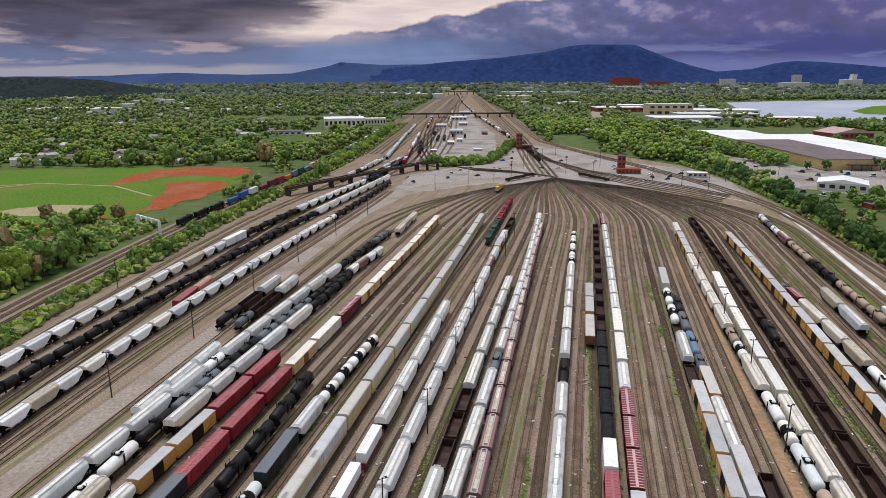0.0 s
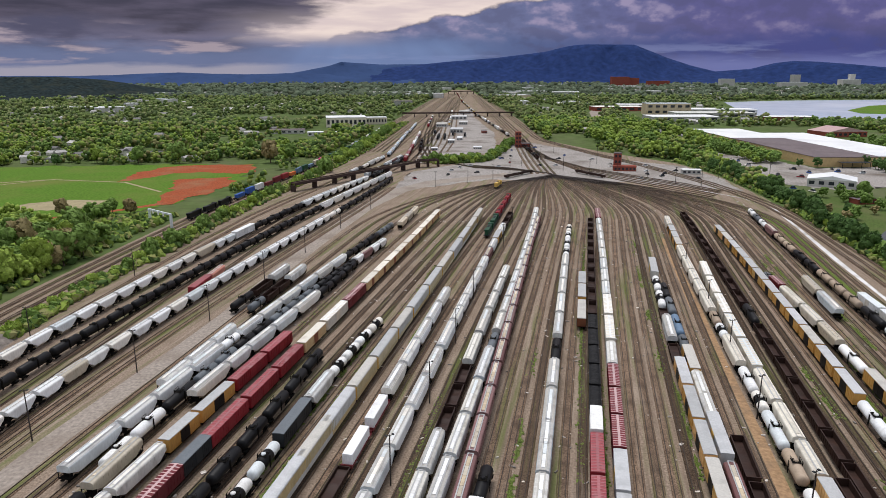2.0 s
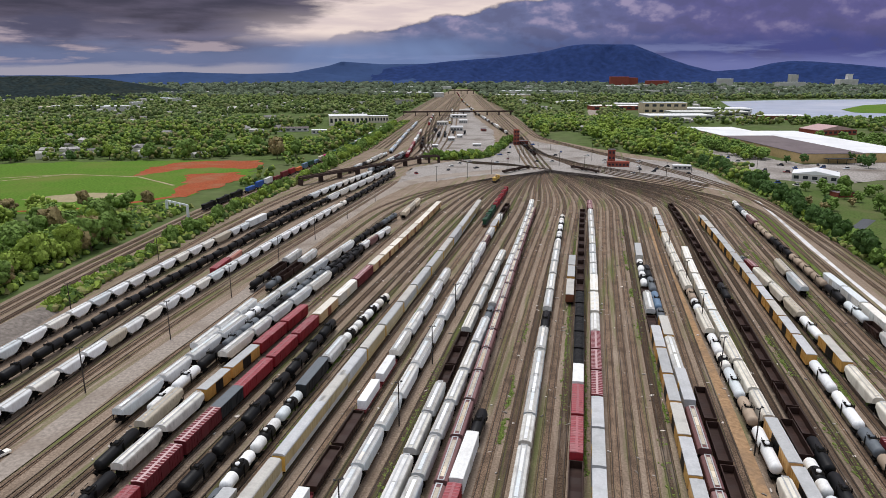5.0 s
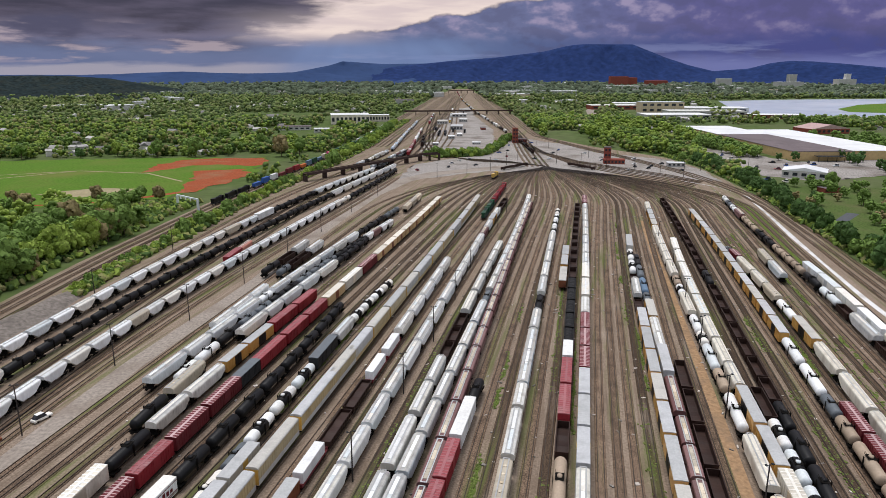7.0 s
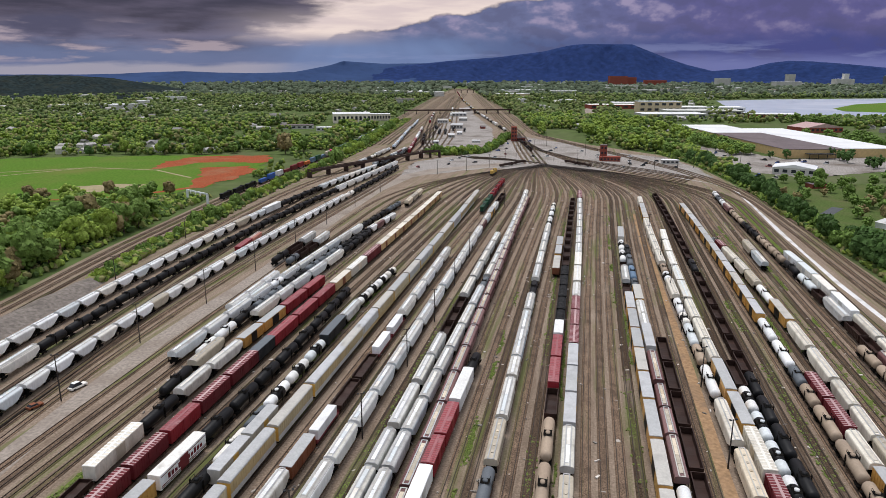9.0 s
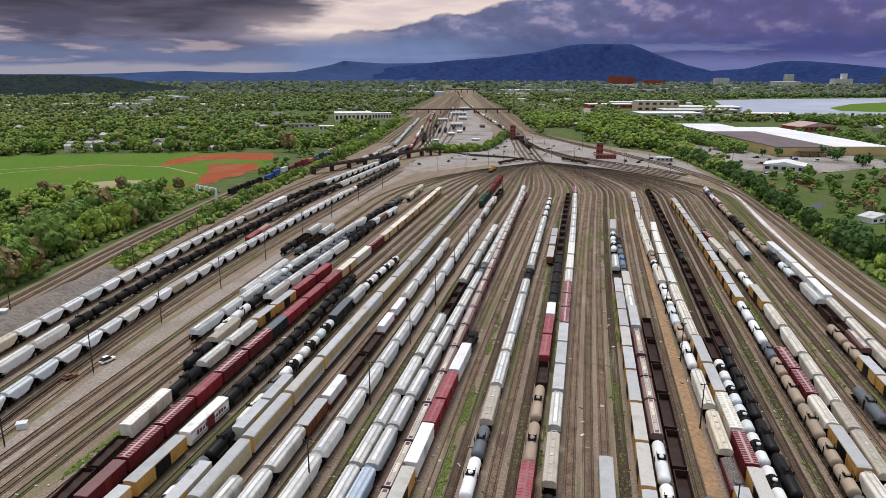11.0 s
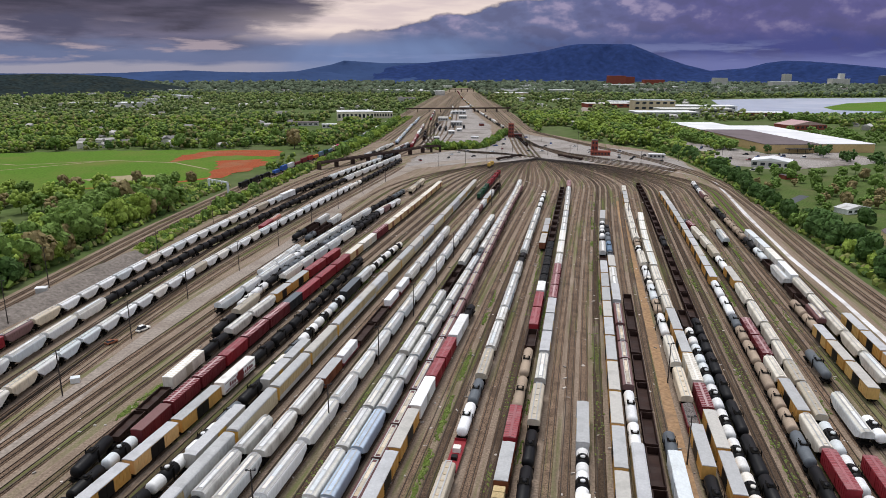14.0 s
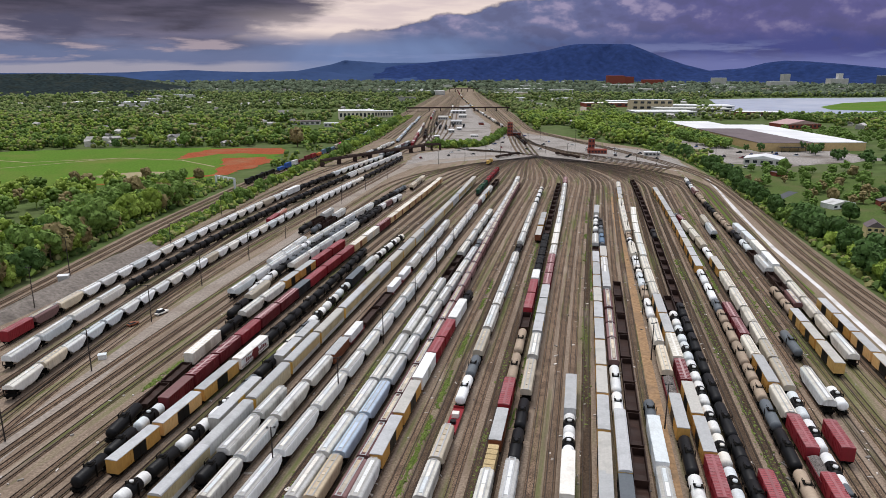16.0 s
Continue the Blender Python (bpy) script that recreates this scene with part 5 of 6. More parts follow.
train((40.06, 19.92, -0.10, 0.04), [(258.0, "k"), (239.5, "g"), (221.2, "U"), (199.3, "g"), (188.8, "Y"), (169.5, "h"), (153.7, "h"), (144.4, "S"), (122.9, "r"), (97.7, "rr"), (70.1, "r"), (51.4, "K"), (33.5, "K"), (20.7, "a"), (-8.8, "D"), (-17.2, "")])
train((43.71, 20.50), [(135.1, "oooo"), (56.5, "o"), (39.1, "o"), (22.2, "o"), (5.1, "o"), (-9.2, "O"), (-17.1, "")])
train((48.48, 19.50), [(28.5, "g"), (18.4, "W"), (-4.5, "h"), (-17.1, "")])
train((55.27, 20.32, -0.78, 0.20), [(390.0, "i"), (362.8, "YYY"), (318.0, "ii"), (274.4, "ii"), (244.5, "i"), (222.7, "tz"), (198.4, "i"), (174.5, "K"), (157.9, "z"), (147.5, "K"), (128.6, "t"), (114.5, "K"), (91.3, "i"), (64.5, "n"), (44.4, "J"), (30.9, "Y"), (10.9, "k"), (-6.0, "K"), (-17.1, "")])
train((59.95, 19.86, -1.35, 0.54), [(286.8, "C"), (263.7, "C"), (240.1, "C"), (216.9, "C"), (193.7, "C"), (171.1, "i"), (150.1, "i"), (130.6, "i"), (115.2, "Y"), (93.0, "Y"), (74.1, "C"), (53.6, "R"), (38.2, "Y"), (18.4, "Y"), (0.4, "b"), (-17.1, "")])
train((67.32, 18.30, 1.50, -0.25), [(405.8, "ooooooooooo"), (232.2, "k"), (210.8, "ooooooo"), (107.9, "kk"), (77.7, "kk"), (46.0, "k"), (28.3, "k"), (9.6, "k"), (0.9, "k"), (-9.5, "k"), (-17.0, "")])
train((63.29, 20.00), [(116.7, "o"), (98.4, "zzzzzzzz"), (-17.1, "")])
train((78.82, 22.06, 0.09, -0.12), [(362.7, "YYYYYYYYYYYY"), (153.0, "KK"), (112.0, "gt"), (87.5, "t"), (70.3, "t"), (52.5, "tt"), (29.7, "g"), (14.6, "k"), (-3.7, "t"), (-17.0, "")])
train((83.98, 20.00), [(105.4, "R"), (88.6, "R"), (72.8, "i"), (56.7, "Y"), (36.5, "i"), (19.4, "b"), (2.2, "J"), (-9.1, "b"), (-17.0, "")])
train((86.74, 23.45, 0.45, -0.66), [(270.4, "g"), (263.6, "R"), (250.9, "i"), (227.6, "i"), (209.3, "n"), (191.5, "K"), (171.0, "Y"), (147.0, "i"), (124.0, "i"), (100.5, "ii"), (69.0, "n"), (54.6, "n"), (34.4, "zzz"), (-12.1, "g"), (-17.0, "")])
train((98.53, 21.00), [(265.0, "n"), (244.3, "h"), (220.9, "")])
train((96.16, 20.00), [(48.6, "h"), (25.6, "")])
train((99.74, 20.00), [(37.3, "z"), (25.6, "")])
train((92.24, 20.00), [(16.6, "b"), (2.2, "")])
train((98.47, 20.00), [(81.6, "g"), (59.0, "")])
train((70.72, 20.00), [(-7.0, "b"), (-17.0, "")])
train((102.35, 33.50, -5.86, 0.77), [(413.9, "KgK"), (365.2, "r"), (345.9, "ttkk"), (276.6, "ttt"), (229.7, "k"), (207.6, "K"), (186.8, "o"), (174.2, "h"), (149.8, "oo"), (120.6, "r"), (103.7, "")])
train((106.87, 20.50), [(127.9, "t"), (112.2, "t"), (98.7, "Y"), (84.4, "Y"), (68.1, "Y"), (49.4, "")])
train((114.49, 16.64, 5.40, -1.58), [(241.1, "WW"), (201.7, "W"), (179.4, "W"), (154.2, "i"), (131.7, "i"), (111.6, "i"), (92.9, "i"), (75.5, "h"), (56.1, "")])
train((121.22, 20.00), [(110.3, "YYYY"), (40.3, "")])
train((-88.49, 17.00), [(418.7, "nnn"), (370.5, "")])

for x0, y0, x1, y1, codes in ((-51, 975, -58, 710, "uhKuhuKhuhKuhu"), (-33, 975, -38, 668, "hhrRhhhWhbbrRbEb"), (-27, 872, -26, 760, "kokoko"), (53, 2709, 54, 1981, "bRboRboRbkaab"), (54, 1981, 66, 1420, "okhoakhoaohkao"), (67, 1400, 90, 935, "nhkonhWkhonkhWnkoh"), (96, 826, 97, 690, "koOkoOko"), (52, 563, 80, 598, "OO"), (119, 598, 137, 563, "OO"), (-45, 1150, -49, 990, "KhuKhuKh"), (-20, 1330, -24, 1100, "hokhbkhokhb"), (20, 1500, 10, 1120, "WhokhnkWhonka"), (-61, 694, -84, 562, "KhhKkhk"), (-43, 694, -66, 562, "hrhohh"), (-38, 700, -60, 562, "kkgkKkgk")):
    k = (x1 - x0) / (y1 - y0)
    train((x0 - k * y0, k * 100), [(y0, codes), (y1, "")])
# train of containers on the main line
for i, (k, col) in enumerate((("l", None), ("l", None), ("l", None))):
    if "l" not in PROTO:
        PROTO["l"] = proto("l")
    y = 405 + 21 * i
    copy_thing(PROTO["l"], pose(along(WEST, y) + 8, y, RAIL, 0, 0, -6))
stack_colours = (BLUE, BLUE, PALE, MAROON, MAROON, RED, paint("orange", (0.5, 0.12, 0.03)), TEAL, GREEN, TEAL, CREAM, paint("pink", (0.7, 0.05, 0.22)), WHITE, GREEN, TEAL, WHITE, TEAL, GREEN)
for i in range(34):
    y = 470 + 17.5 * i
    col = stack_colours[i % len(stack_colours)] if i < 18 else (TEAL, WHITE, GREEN, PALE)[i % 4]
    car = flat_car("container_flat", 17, DARK, [(-6.2, 6.2, 4.0 if i % 3 else 2.6, 1.22, col, "container")], "flat railcar carrying a stacked container")
    slope = (along(WEST, y + 6) - along(WEST, y - 6)) / 12
    car.matrix_basis = pose(along(WEST, y) + 8, y, RAIL, 0, 0, -math.degrees(math.atan(slope)))
for root in list(PROTO.values()) + [k for k, _ in KINDS]:
    for o in list(root.children_recursive) + [root]:
        bpy.data.objects.remove(o)

# ---- tracks ----


def track(points, name="railway_track", bed=True):
    """Track along a line of (x, y): tie bed and two rails."""
    root = new(name)
    tagged(root, "rusty rails on a dark tie bed", "track", "yard tracks", "structure")

    def strip(off, w, z0, z1):
        bm = bmesh.new()
        rings = []
        for i, (x, y) in enumerate(points):
            a, b = Vector(points[max(i - 1, 0)]), Vector(points[min(i + 1, len(points) - 1)])
            d = (b - a).normalized()
            n = Vector((d.y, -d.x))
            rings.append([(x + n.x * (off + o), y + n.y * (off + o), z) for o, z in ((-w, z0), (-w * 0.85, z1), (w * 0.85, z1), (w, z0))])
        loft(bm, rings)
        return bm

    part("tie_bed", strip(0, 1.32, -0.02, 0.24), BED, root)
    for s in (-1, 1):
        part("rail", strip(s * 0.75, 0.09, 0.24, RAIL), STEEL, root)


THROAT = (96.0, 590.0)


def yard_track(c, far, near=-160.0):
    """A straight yard track that curves into the throat at its far end."""
    pts = [(track_x(c, y), y) for y in np.linspace(near, far, 14)]
    x0, y0 = pts[-1]
    sl = (track_x(c, far) - track_x(c, far - 5)) / 5
    ex, ey = THROAT[0] + (x0 - THROAT[0]) * 0.05, THROAT[1] - abs(x0 - THROAT[0]) * 0.10
    reach = math.hypot(ex - x0, ey - y0)
    side = max(-1.0, min(1.0, (THROAT[0] - x0) / 120))
    for i in range(1, 13):
        t = i / 12
        a, b, d, e = 2 * t**3 - 3 * t**2 + 1, t**3 - 2 * t**2 + t, -2 * t**3 + 3 * t**2, t**3 - t**2
        k = reach * 1.1
        pts.append((a * x0 + b * sl * k + d * ex + e * k * side * 0.75, a * y0 + b * k + d * ey + e * k * 0.55))
    track(pts)


LANES = [-112.5, -107.5, -103, -98.6, -91, -86.5, -82, -78.2, -74, -69.5, -64.5, -60.5, -56.4, -51.8, -47, -43, -38.9, -33.5, -28.9, -24.6, -20.2, -15.8, -11, -6.6, -2.2, 2.2, 6.6, 10.6, 15.1, 19.4, 23.6, 27.6, 31.8, 36, 40.1, 44, 48.2, 55.6, 59.8, 63.4, 67.5, 71.6, 75.6, 79.4, 84, 88, 92, 96, 100.5, 104.5, 108.5, 114.5, 119, 123]
for x0 in LANES:
    m = max(0.0, min(1.0, (x0 + 115) / 40))
    yard_track((x0, 14 + 5.8 * m, 0.4, 0.0), 400 - 0.25 * abs(x0 - 20))


def plain_track(table, y0, y1, off=0.0, n=24):
    track([(along(table, y) + off, y) for y in np.linspace(y0, y1, n)])


for off in (4, 8.5, 13.5):
    plain_track(WEST, -200, 2600, off, 60)
for off in (28, 33, 38, 43, 49):
    plain_track(WEST, 760, 2600, off, 40)
ROW1 = [(-200, -150), (0, -149.2), (100, -144.4), (200, -138), (330, -128), (430, -116), (551, -87), (700, -60), (1300, -20), (2600, 60)]
for off in (-5, 0, 17.5, 22, 30):
    plain_track(ROW1, -200, 2500, off, 50)
for off in (5, 9.5, 14):
    plain_track([(40, 146), (138, 160), (203, 171), (306, 193), (424, 214), (520, 210), (640, 185), (760, 150), (900, 118), (1400, 122), (2600, 124)], 40, 2500, off, 50)
for off in (0, -5, -10, -15, -20):
    plain_track([(560, 98), (700, 102), (900, 112), (1400, 116), (2600, 122)], 590, 2500, off, 30)

for off in (0, -5, -10, -16, -22, -28):
    track([(212 + off * 0.6, 500 + off * 0.9), (196 + off * 0.7, 536 + off), (166 + off * 0.6, 580 + off), (134 + off * 0.3, 630 + off), (112 + off * 0.2, 700), (104 + off * 0.3, 800), (106 + off * 0.2, 900)])
for off in (0, 5, 10, 16):
    track([(96, 592), (70 - off * 0.4, 612 + off), (30 - off, 630 + off * 1.5), (-4 - off, 680 + off), (-14 - off, 800), (-16 - off, 1000), (-12 - off, 1300)])
for off in (0, 6, 12, 18, 26, 34):
    track([(-30 + off, 690 + off * 2), (-22 + off, 850), (-16 + off, 1000), (-8 + off, 1300), (30 + off * 0.8, 2300)])

# two running tracks between the long hopper train and the service road
for off in (4.8, 8.9):
    track([(track_x((-120.36, -3.02, 6.14, -0.55), y) + off * (1 if y > 60 else 0.94), y) for y in np.linspace(-150, 520, 40)])

# ---- light poles ----


def pole(height, label):
    root = new("light_pole")
    bm = bmesh.new()
    loft(bm, [[(r * math.cos(i * 0.785), r * math.sin(i * 0.785), z) for i in range(8)] for z, r in ((0, 0.2), (height, 0.13))])
    part("mast", bm, POLEM, root)
    part("arm", boxes((-0.9, 0.9, -0.06, 0.06, height - 0.3, height - 0.18)), POLEM, root)
    lm = made("lamp_head", boxes((-0.22, 0.22, -0.3, 0.3, height - 0.2, height + 0.02)), DARK)
    for s in (-1, 1):
        part("lamp_head", lm, DARK, root).location = (s * 0.8, 0, 0)
    return tagged(root, label, "light pole", "yard light poles")


first = pole(14, "dark wooden yard light pole with twin lamp heads")
first.matrix_basis = pose(-94, 178, 0)
for x, y, s in ((-86.5, 223, 1), (-109, 13, 1), (-108, 54, 1), (-107, 96, 1), (-103, 138, 1), (-78, 270, 1), (-70, 320, 1), (-60, 375, 1), (-48, 430, 1), (-139, 280, 0.9), (-141, 203, 0.9), (-157, 109, 1.2), (-39, -2, 0.9), (-30, 36, 0.9), (-21, 76, 0.9), (-12, 119, 0.9), (-4, 158, 0.9), (4, 201, 0.9), (12, 247, 0.9), (31, 330, 0.9), (40, 375, 0.9), (56, 20, 0.9), (65, 63, 0.9), (74, 105, 0.9), (83, 149, 0.9), (92, 190, 0.9), (101, 233, 0.9), (112, 290, 0.9), (-165, 150, 1.3), (60, 600, 0.9), (75, 640, 0.9), (110, 612, 0.9), (130, 592, 0.9), (150, 574, 0.9), (172, 560, 0.9), (190, 542, 0.9), (205, 525, 0.9), (100, 690, 1), (122, 745, 1), (86, 700, 0.9), (42, 562, 0.9), (20, 540, 0.9), (-6, 520, 0.9), (150, 655, 1.5), (232, 560, 0.9), (258, 600, 0.9), (275, 560, 0.9)):
    copy_thing(first, pose(x, y, 0, 0, 0, rng.random() * 30) @ Matrix.Diagonal((1, 1, s, 1)))

# ---- bridges, towers, buildings ----


def girder_bridge(points, top, depth, width, label):
    root = new("railway_bridge")
    a, b = Vector(points[0]), Vector(points[-1])
    d = (b - a)
    turn = math.degrees(math.atan2(d.y, d.x))
    root.matrix_basis = pose(a.x, a.y, 0, 0, 0, turn)
    n = d.length
    part("girder", boxes((0, n, -width / 2, -width / 2 + 0.4, top - depth, top + 0.6), (0, n, width / 2 - 0.4, width / 2, top - depth, top + 0.6)), IRON, root)
    part("deck", boxes((0, n, -width / 2 + 0.4, width / 2 - 0.4, top - 0.5, top)), BED, root)
    pm = made("pier", boxes((-0.35, 0.35, -width / 2, width / 2, -0.2, top - depth)), IRON)
    count = max(2, int(n / 22))
    for i in range(count + 1):
        part("pier", pm, IRON, root).location = (n * i / count, 0, 0)
    return tagged(root, label, "bridge")


girder_bridge([(-114, 500), (-24, 632)], 6.5, 1.5, 5, "dark rusty girder bridge over the tracks")
girder_bridge([(-24, 632), (-5, 639)], 7.0, 1.2, 6, "low dark trestle on concrete piers")
girder_bridge([(-80, 1345), (160, 1375)], 8.0, 1.6, 12, "grey road overpass across the tracks")
girder_bridge([(20, 2600), (160, 2620)], 12.0, 2.0, 14, "far grey road overpass across the corridor")


def building(x, y, turn, wide, deep, tall, wall, roof, label, floors=1, bays=6, gable=0.0, name="building", windows=True):
    root = new(name)
    root.matrix_basis = pose(x, y, 0, 0, 0, turn)
    part("wall", boxes((-wide / 2, wide / 2, -deep / 2, deep / 2, -0.1, tall)), wall, root)
    bm = bmesh.new()
    o = min(0.4, wide * 0.02)
    if gable:
        prism(bm, [(-wide / 2 - o, tall), (0, tall + gable), (wide / 2 + o, tall)], -deep / 2 - o, deep / 2 + o)
    else:
        box(bm, -wide / 2 - o, wide / 2 + o, -deep / 2 - o, deep / 2 + o, tall, tall + 0.5)
    part("roof", bm, roof, root)
    if windows:
        step = wide / bays
        hgt = tall / floors
        wm = made("window", boxes((-step * 0.28, step * 0.28, -0.06, 0.06, hgt * 0.3, hgt * 0.75)), GLASS)
        for f in range(floors):
            for i in range(bays):
                part("window", wm, GLASS, root).location = (-wide / 2 + step * (i + 0.5), -deep / 2 - 0.03, f * hgt)
    return tagged(root, label, "building")


building(89, 806, 0, 6.5, 6.5, 18, BRICK, BRICK, "red brick yard tower", 4, 2, name="yard_tower")
building(97, 812, 0, 14, 9, 4, BRICK, ROOFB, "low red brick yard office", 1, 5)
building(161, 619, -8, 6.5, 6.5, 15, BRICK, ROOFB, "red brick yard tower with dark cap", 3, 2, name="yard_tower")
building(166, 612, -8, 20, 9, 4, BRICK, BRICK, "low red brick building at the tower foot", 1, 6)
building(220, 592, -8, 16, 7, 3.5, WALLG, ROOFW, "small white portable office", 1, 4)
# warehouse
building(381, 727, 1, 62, 186, 9, WALLT, ROOFB, "huge tan warehouse with brown flat roof", 1, 16, windows=False, name="warehouse")
building(442.4, 764, 1, 60, 250, 9.1, WALLT, ROOFW, "warehouse wing with bright white flat roof", 1, 12, windows=False, name="warehouse")
building(380, 886, 1, 66, 130, 9.2, WALLT, ROOFW, "rear warehouse wing with white flat roof", 1, 12, windows=False, name="warehouse")
dock = tagged(new("loading_dock"), "dark loading dock with trailers at the warehouse front", "loading dock")
dock.matrix_basis = pose(378, 628, 0)
part("canopy", boxes((-6, 22, -4, 4.5, 5.0, 5.4)), DARK, dock)
for x in (-5, 4, 13, 21):
    part("post", boxes((x - 0.2, x + 0.2, -3.8, -3.4, 0, 5.0)), DARK, dock)
building(310, 528, -30, 34, 26, 6, WALLG, ROOFW, "white metal shed with low gable", 1, 5, gable=3, name="shed")
building(548, 950, 10, 60, 42, 7, BRICK, paint("pink_roof", (0.45, 0.30, 0.29)), "brick hall with faded red roof", 1, 8, gable=6)
building(-160, 1130, 10, 64, 50, 15, paint("stucco", (0.66, 0.60, 0.50)), ROOFW, "pale stucco building with arched windows", 1, 9)
building(-122, 1175, 10, 50, 22, 11, paint("stucco", (0.66, 0.60, 0.50)), ROOFW, "long pale wing with flat roof", 1, 10)
building(-228, 1000, 8, 50, 22, 5, WALLG, ROOFB, "low grey building among green trees", 1, 6)
building(-170, 960, 8, 40, 14, 5, WALLG, ROOFW, "low white roofed building", 1, 6)
building(-196, 720, 30, 16, 10, 5, WALLG, ROOFW, "white house by the trees", 1, 3, gable=3, name="house")
building(-300, 1180, 5, 60, 16, 5, WALLG, ROOFW, "long low white building among trees", 1, 8)
building(-820, 1560, 10, 140, 24, 9, WALLG, ROOFW, "long white institutional building", 2, 14)
building(-660, 1640, 8, 90, 20, 8, WALLG, CREAM, "long cream building in the woods", 2, 10)
building(236, 230, -20, 9, 10, 6, paint("house_yellow", (0.62, 0.50, 0.28)), ROOFB, "small yellow two-storey house with gable", 2, 3, gable=3.2, name="house")
building(250, 214, -20, 14, 11, 3.6, PALE, SILVER, "grey bungalow with hipped roof", 1, 4, gable=2.4, name="house")
building(262, 312, 20, 20, 10, 3.4, WHITE, PALE, "low white house with pale roof", 1, 4, gable=2, name="house")
building(300, 318, -15, 14, 9, 3.4, BRICK, ROOFB, "red brick bungalow with gabled roof", 1, 4, gable=2.4, name="house")
building(290, 452, 10, 14, 9, 3.4, BRICK, ROOFB, "brick bungalow with brown roof", 1, 4, gable=2.4, name="house")
building(345, 330, 10, 15, 10, 3.6, PALE, SILVER, "grey bungalow under trees", 1, 4, gable=2.4, name="house")
# industry and town to the east
for x, y, w, d, h, wall, roof, lab in (
    (430, 1250, 120, 60, 8, WALLG, ROOFW, "white roofed industrial hall"), (520, 1340, 150, 60, 9, WALLG, PALE, "pale grey industrial hall with flat roof"),
    (460, 1430, 90, 40, 22, CREAM, PALE, "tall cream mill building with flat roof"), (580, 1460, 140, 60, 9, WALLG, ROOFW, "white roofed industrial hall"),
    (390, 1560, 110, 50, 9, BRICK, PALE, "brick works with pale roof"), (620, 1250, 90, 40, 7, RUSTY, ROOFW, "rust red store with white roof"),
    (200, 1300, 40, 18, 5, WALLG, ROOFW, "low white shed by the line"), (480, 1680, 120, 50, 8, WALLG, ROOFW, "long white warehouse with flat roof"),
    (905, 3600, 90, 60, 52, BRICK, BRICK, "large red brick hospital block"), (975, 3650, 60, 60, 46, BRICK, BRICK, "red brick block with flat roof"), (1130, 3700, 110, 60, 30, BRICK, BRICK, "red brick block in the town"),
    (830, 3300, 160, 40, 14, WALLG, ROOFW, "long white town building"), (1450, 3600, 70, 40, 42, WALLG, PALE, "pale flat-roofed building in the town"),
    (1800, 3600, 36, 36, 62, WALLG, PALE, "slim grey tower in the town"), (2020, 3500, 90, 50, 40, WALLG, ROOFW, "white town hall with raised centre"), (2030, 3500, 24, 24, 66, WALLG, PALE, "slim pale tower in the town"),
    (1640, 3300, 130, 40, 30, WALLG, ROOFW, "broad white town building"), (2250, 3500, 36, 36, 56, GREYT, PALE, "slim grey tower in the town"),
    (300, 2600, 160, 60, 12, WALLG, ROOFW, "white works building by the line"), (230, 2200, 120, 50, 12, CREAM, ROOFW, "pale works building by the line"), (420, 2400, 90, 40, 16, WALLG, PALE, "pale works building by the line"),
    (-180, 2500, 200, 60, 12, WALLG, ROOFW, "white commercial building with flat roof"), (-60, 2300, 120, 60, 14, WALLG, PALE, "pale commercial building with flat roof"), (-330, 2300, 120, 40, 8, WALLG, ROOFW, "low white store by the road"),
):
    building(x, y, rng.uniform(-8, 12), w, d, h, wall, roof, lab, max(1, int(h / 9)), 6, windows=y < 2000)
for i in range(95):
    y = (1500 + 2700 * rng.random()) if i < 60 else 2400 + 1700 * rng.random()
    x = (rng.random() * 2 - 1) * 0.62 * y if i < 75 else (0.12 + 0.5 * rng.random()) * y
    if woody(x, y):
        building(x, y, rng.uniform(0, 90), 22 + 40 * rng.random(), 16 + 16 * rng.random(), 9 + 8 * rng.random(), WALLG, rng.choice((ROOFW, PALE, CREAM, ROOFB)), "small far building among trees", windows=False, name="far_building")


def vehicle(x, y, turn, colour, label, long=4.6, high=1.5, name="car"):
    """A small road vehicle: body, cabin and four wheels."""
    root = new(name)
    root.matrix_basis = pose(x, y, 0.05, 0, 0, turn)
    bm = bmesh.new()
    L = long / 2
    prism(bm, [(-0.9, 0.35), (-0.9, 0.8), (-0.8, 0.95), (0.8, 0.95), (0.9, 0.8), (0.9, 0.35)], -L, L)
    part("body", bm, colour, root)
    bm = bmesh.new()
    loft(bm, [[(-0.8, -L * 0.85, 0.95), (0.8, -L * 0.85, 0.95), (0.8, L * 0.45, 0.95), (-0.8, L * 0.45, 0.95)], [(-0.68, -L * 0.6, high), (0.68, -L * 0.6, high), (0.68, L * 0.15, high), (-0.68, L * 0.15, high)]])
    part("cabin", bm, GLASS, root)
    part("roof", boxes((-0.67, 0.67, -L * 0.58, L * 0.14, high, high + 0.05)), colour, root)
    wm = bmesh.new()
    loft(wm, [[(o, 0.33 * math.cos(i * 0.628), 0.33 + 0.33 * math.sin(i * 0.628)) for i in range(10)] for o in (-0.1, 0.1)])
    wm = made("wheel", wm, TRUCKM)
    for sx in (-0.8, 0.8):
        for sy in (-L * 0.62, L * 0.62):
            part("wheel", wm, TRUCKM, root).location = (sx, sy, 0)
    return tagged(root, label, "vehicle", "vehicles in the yard")


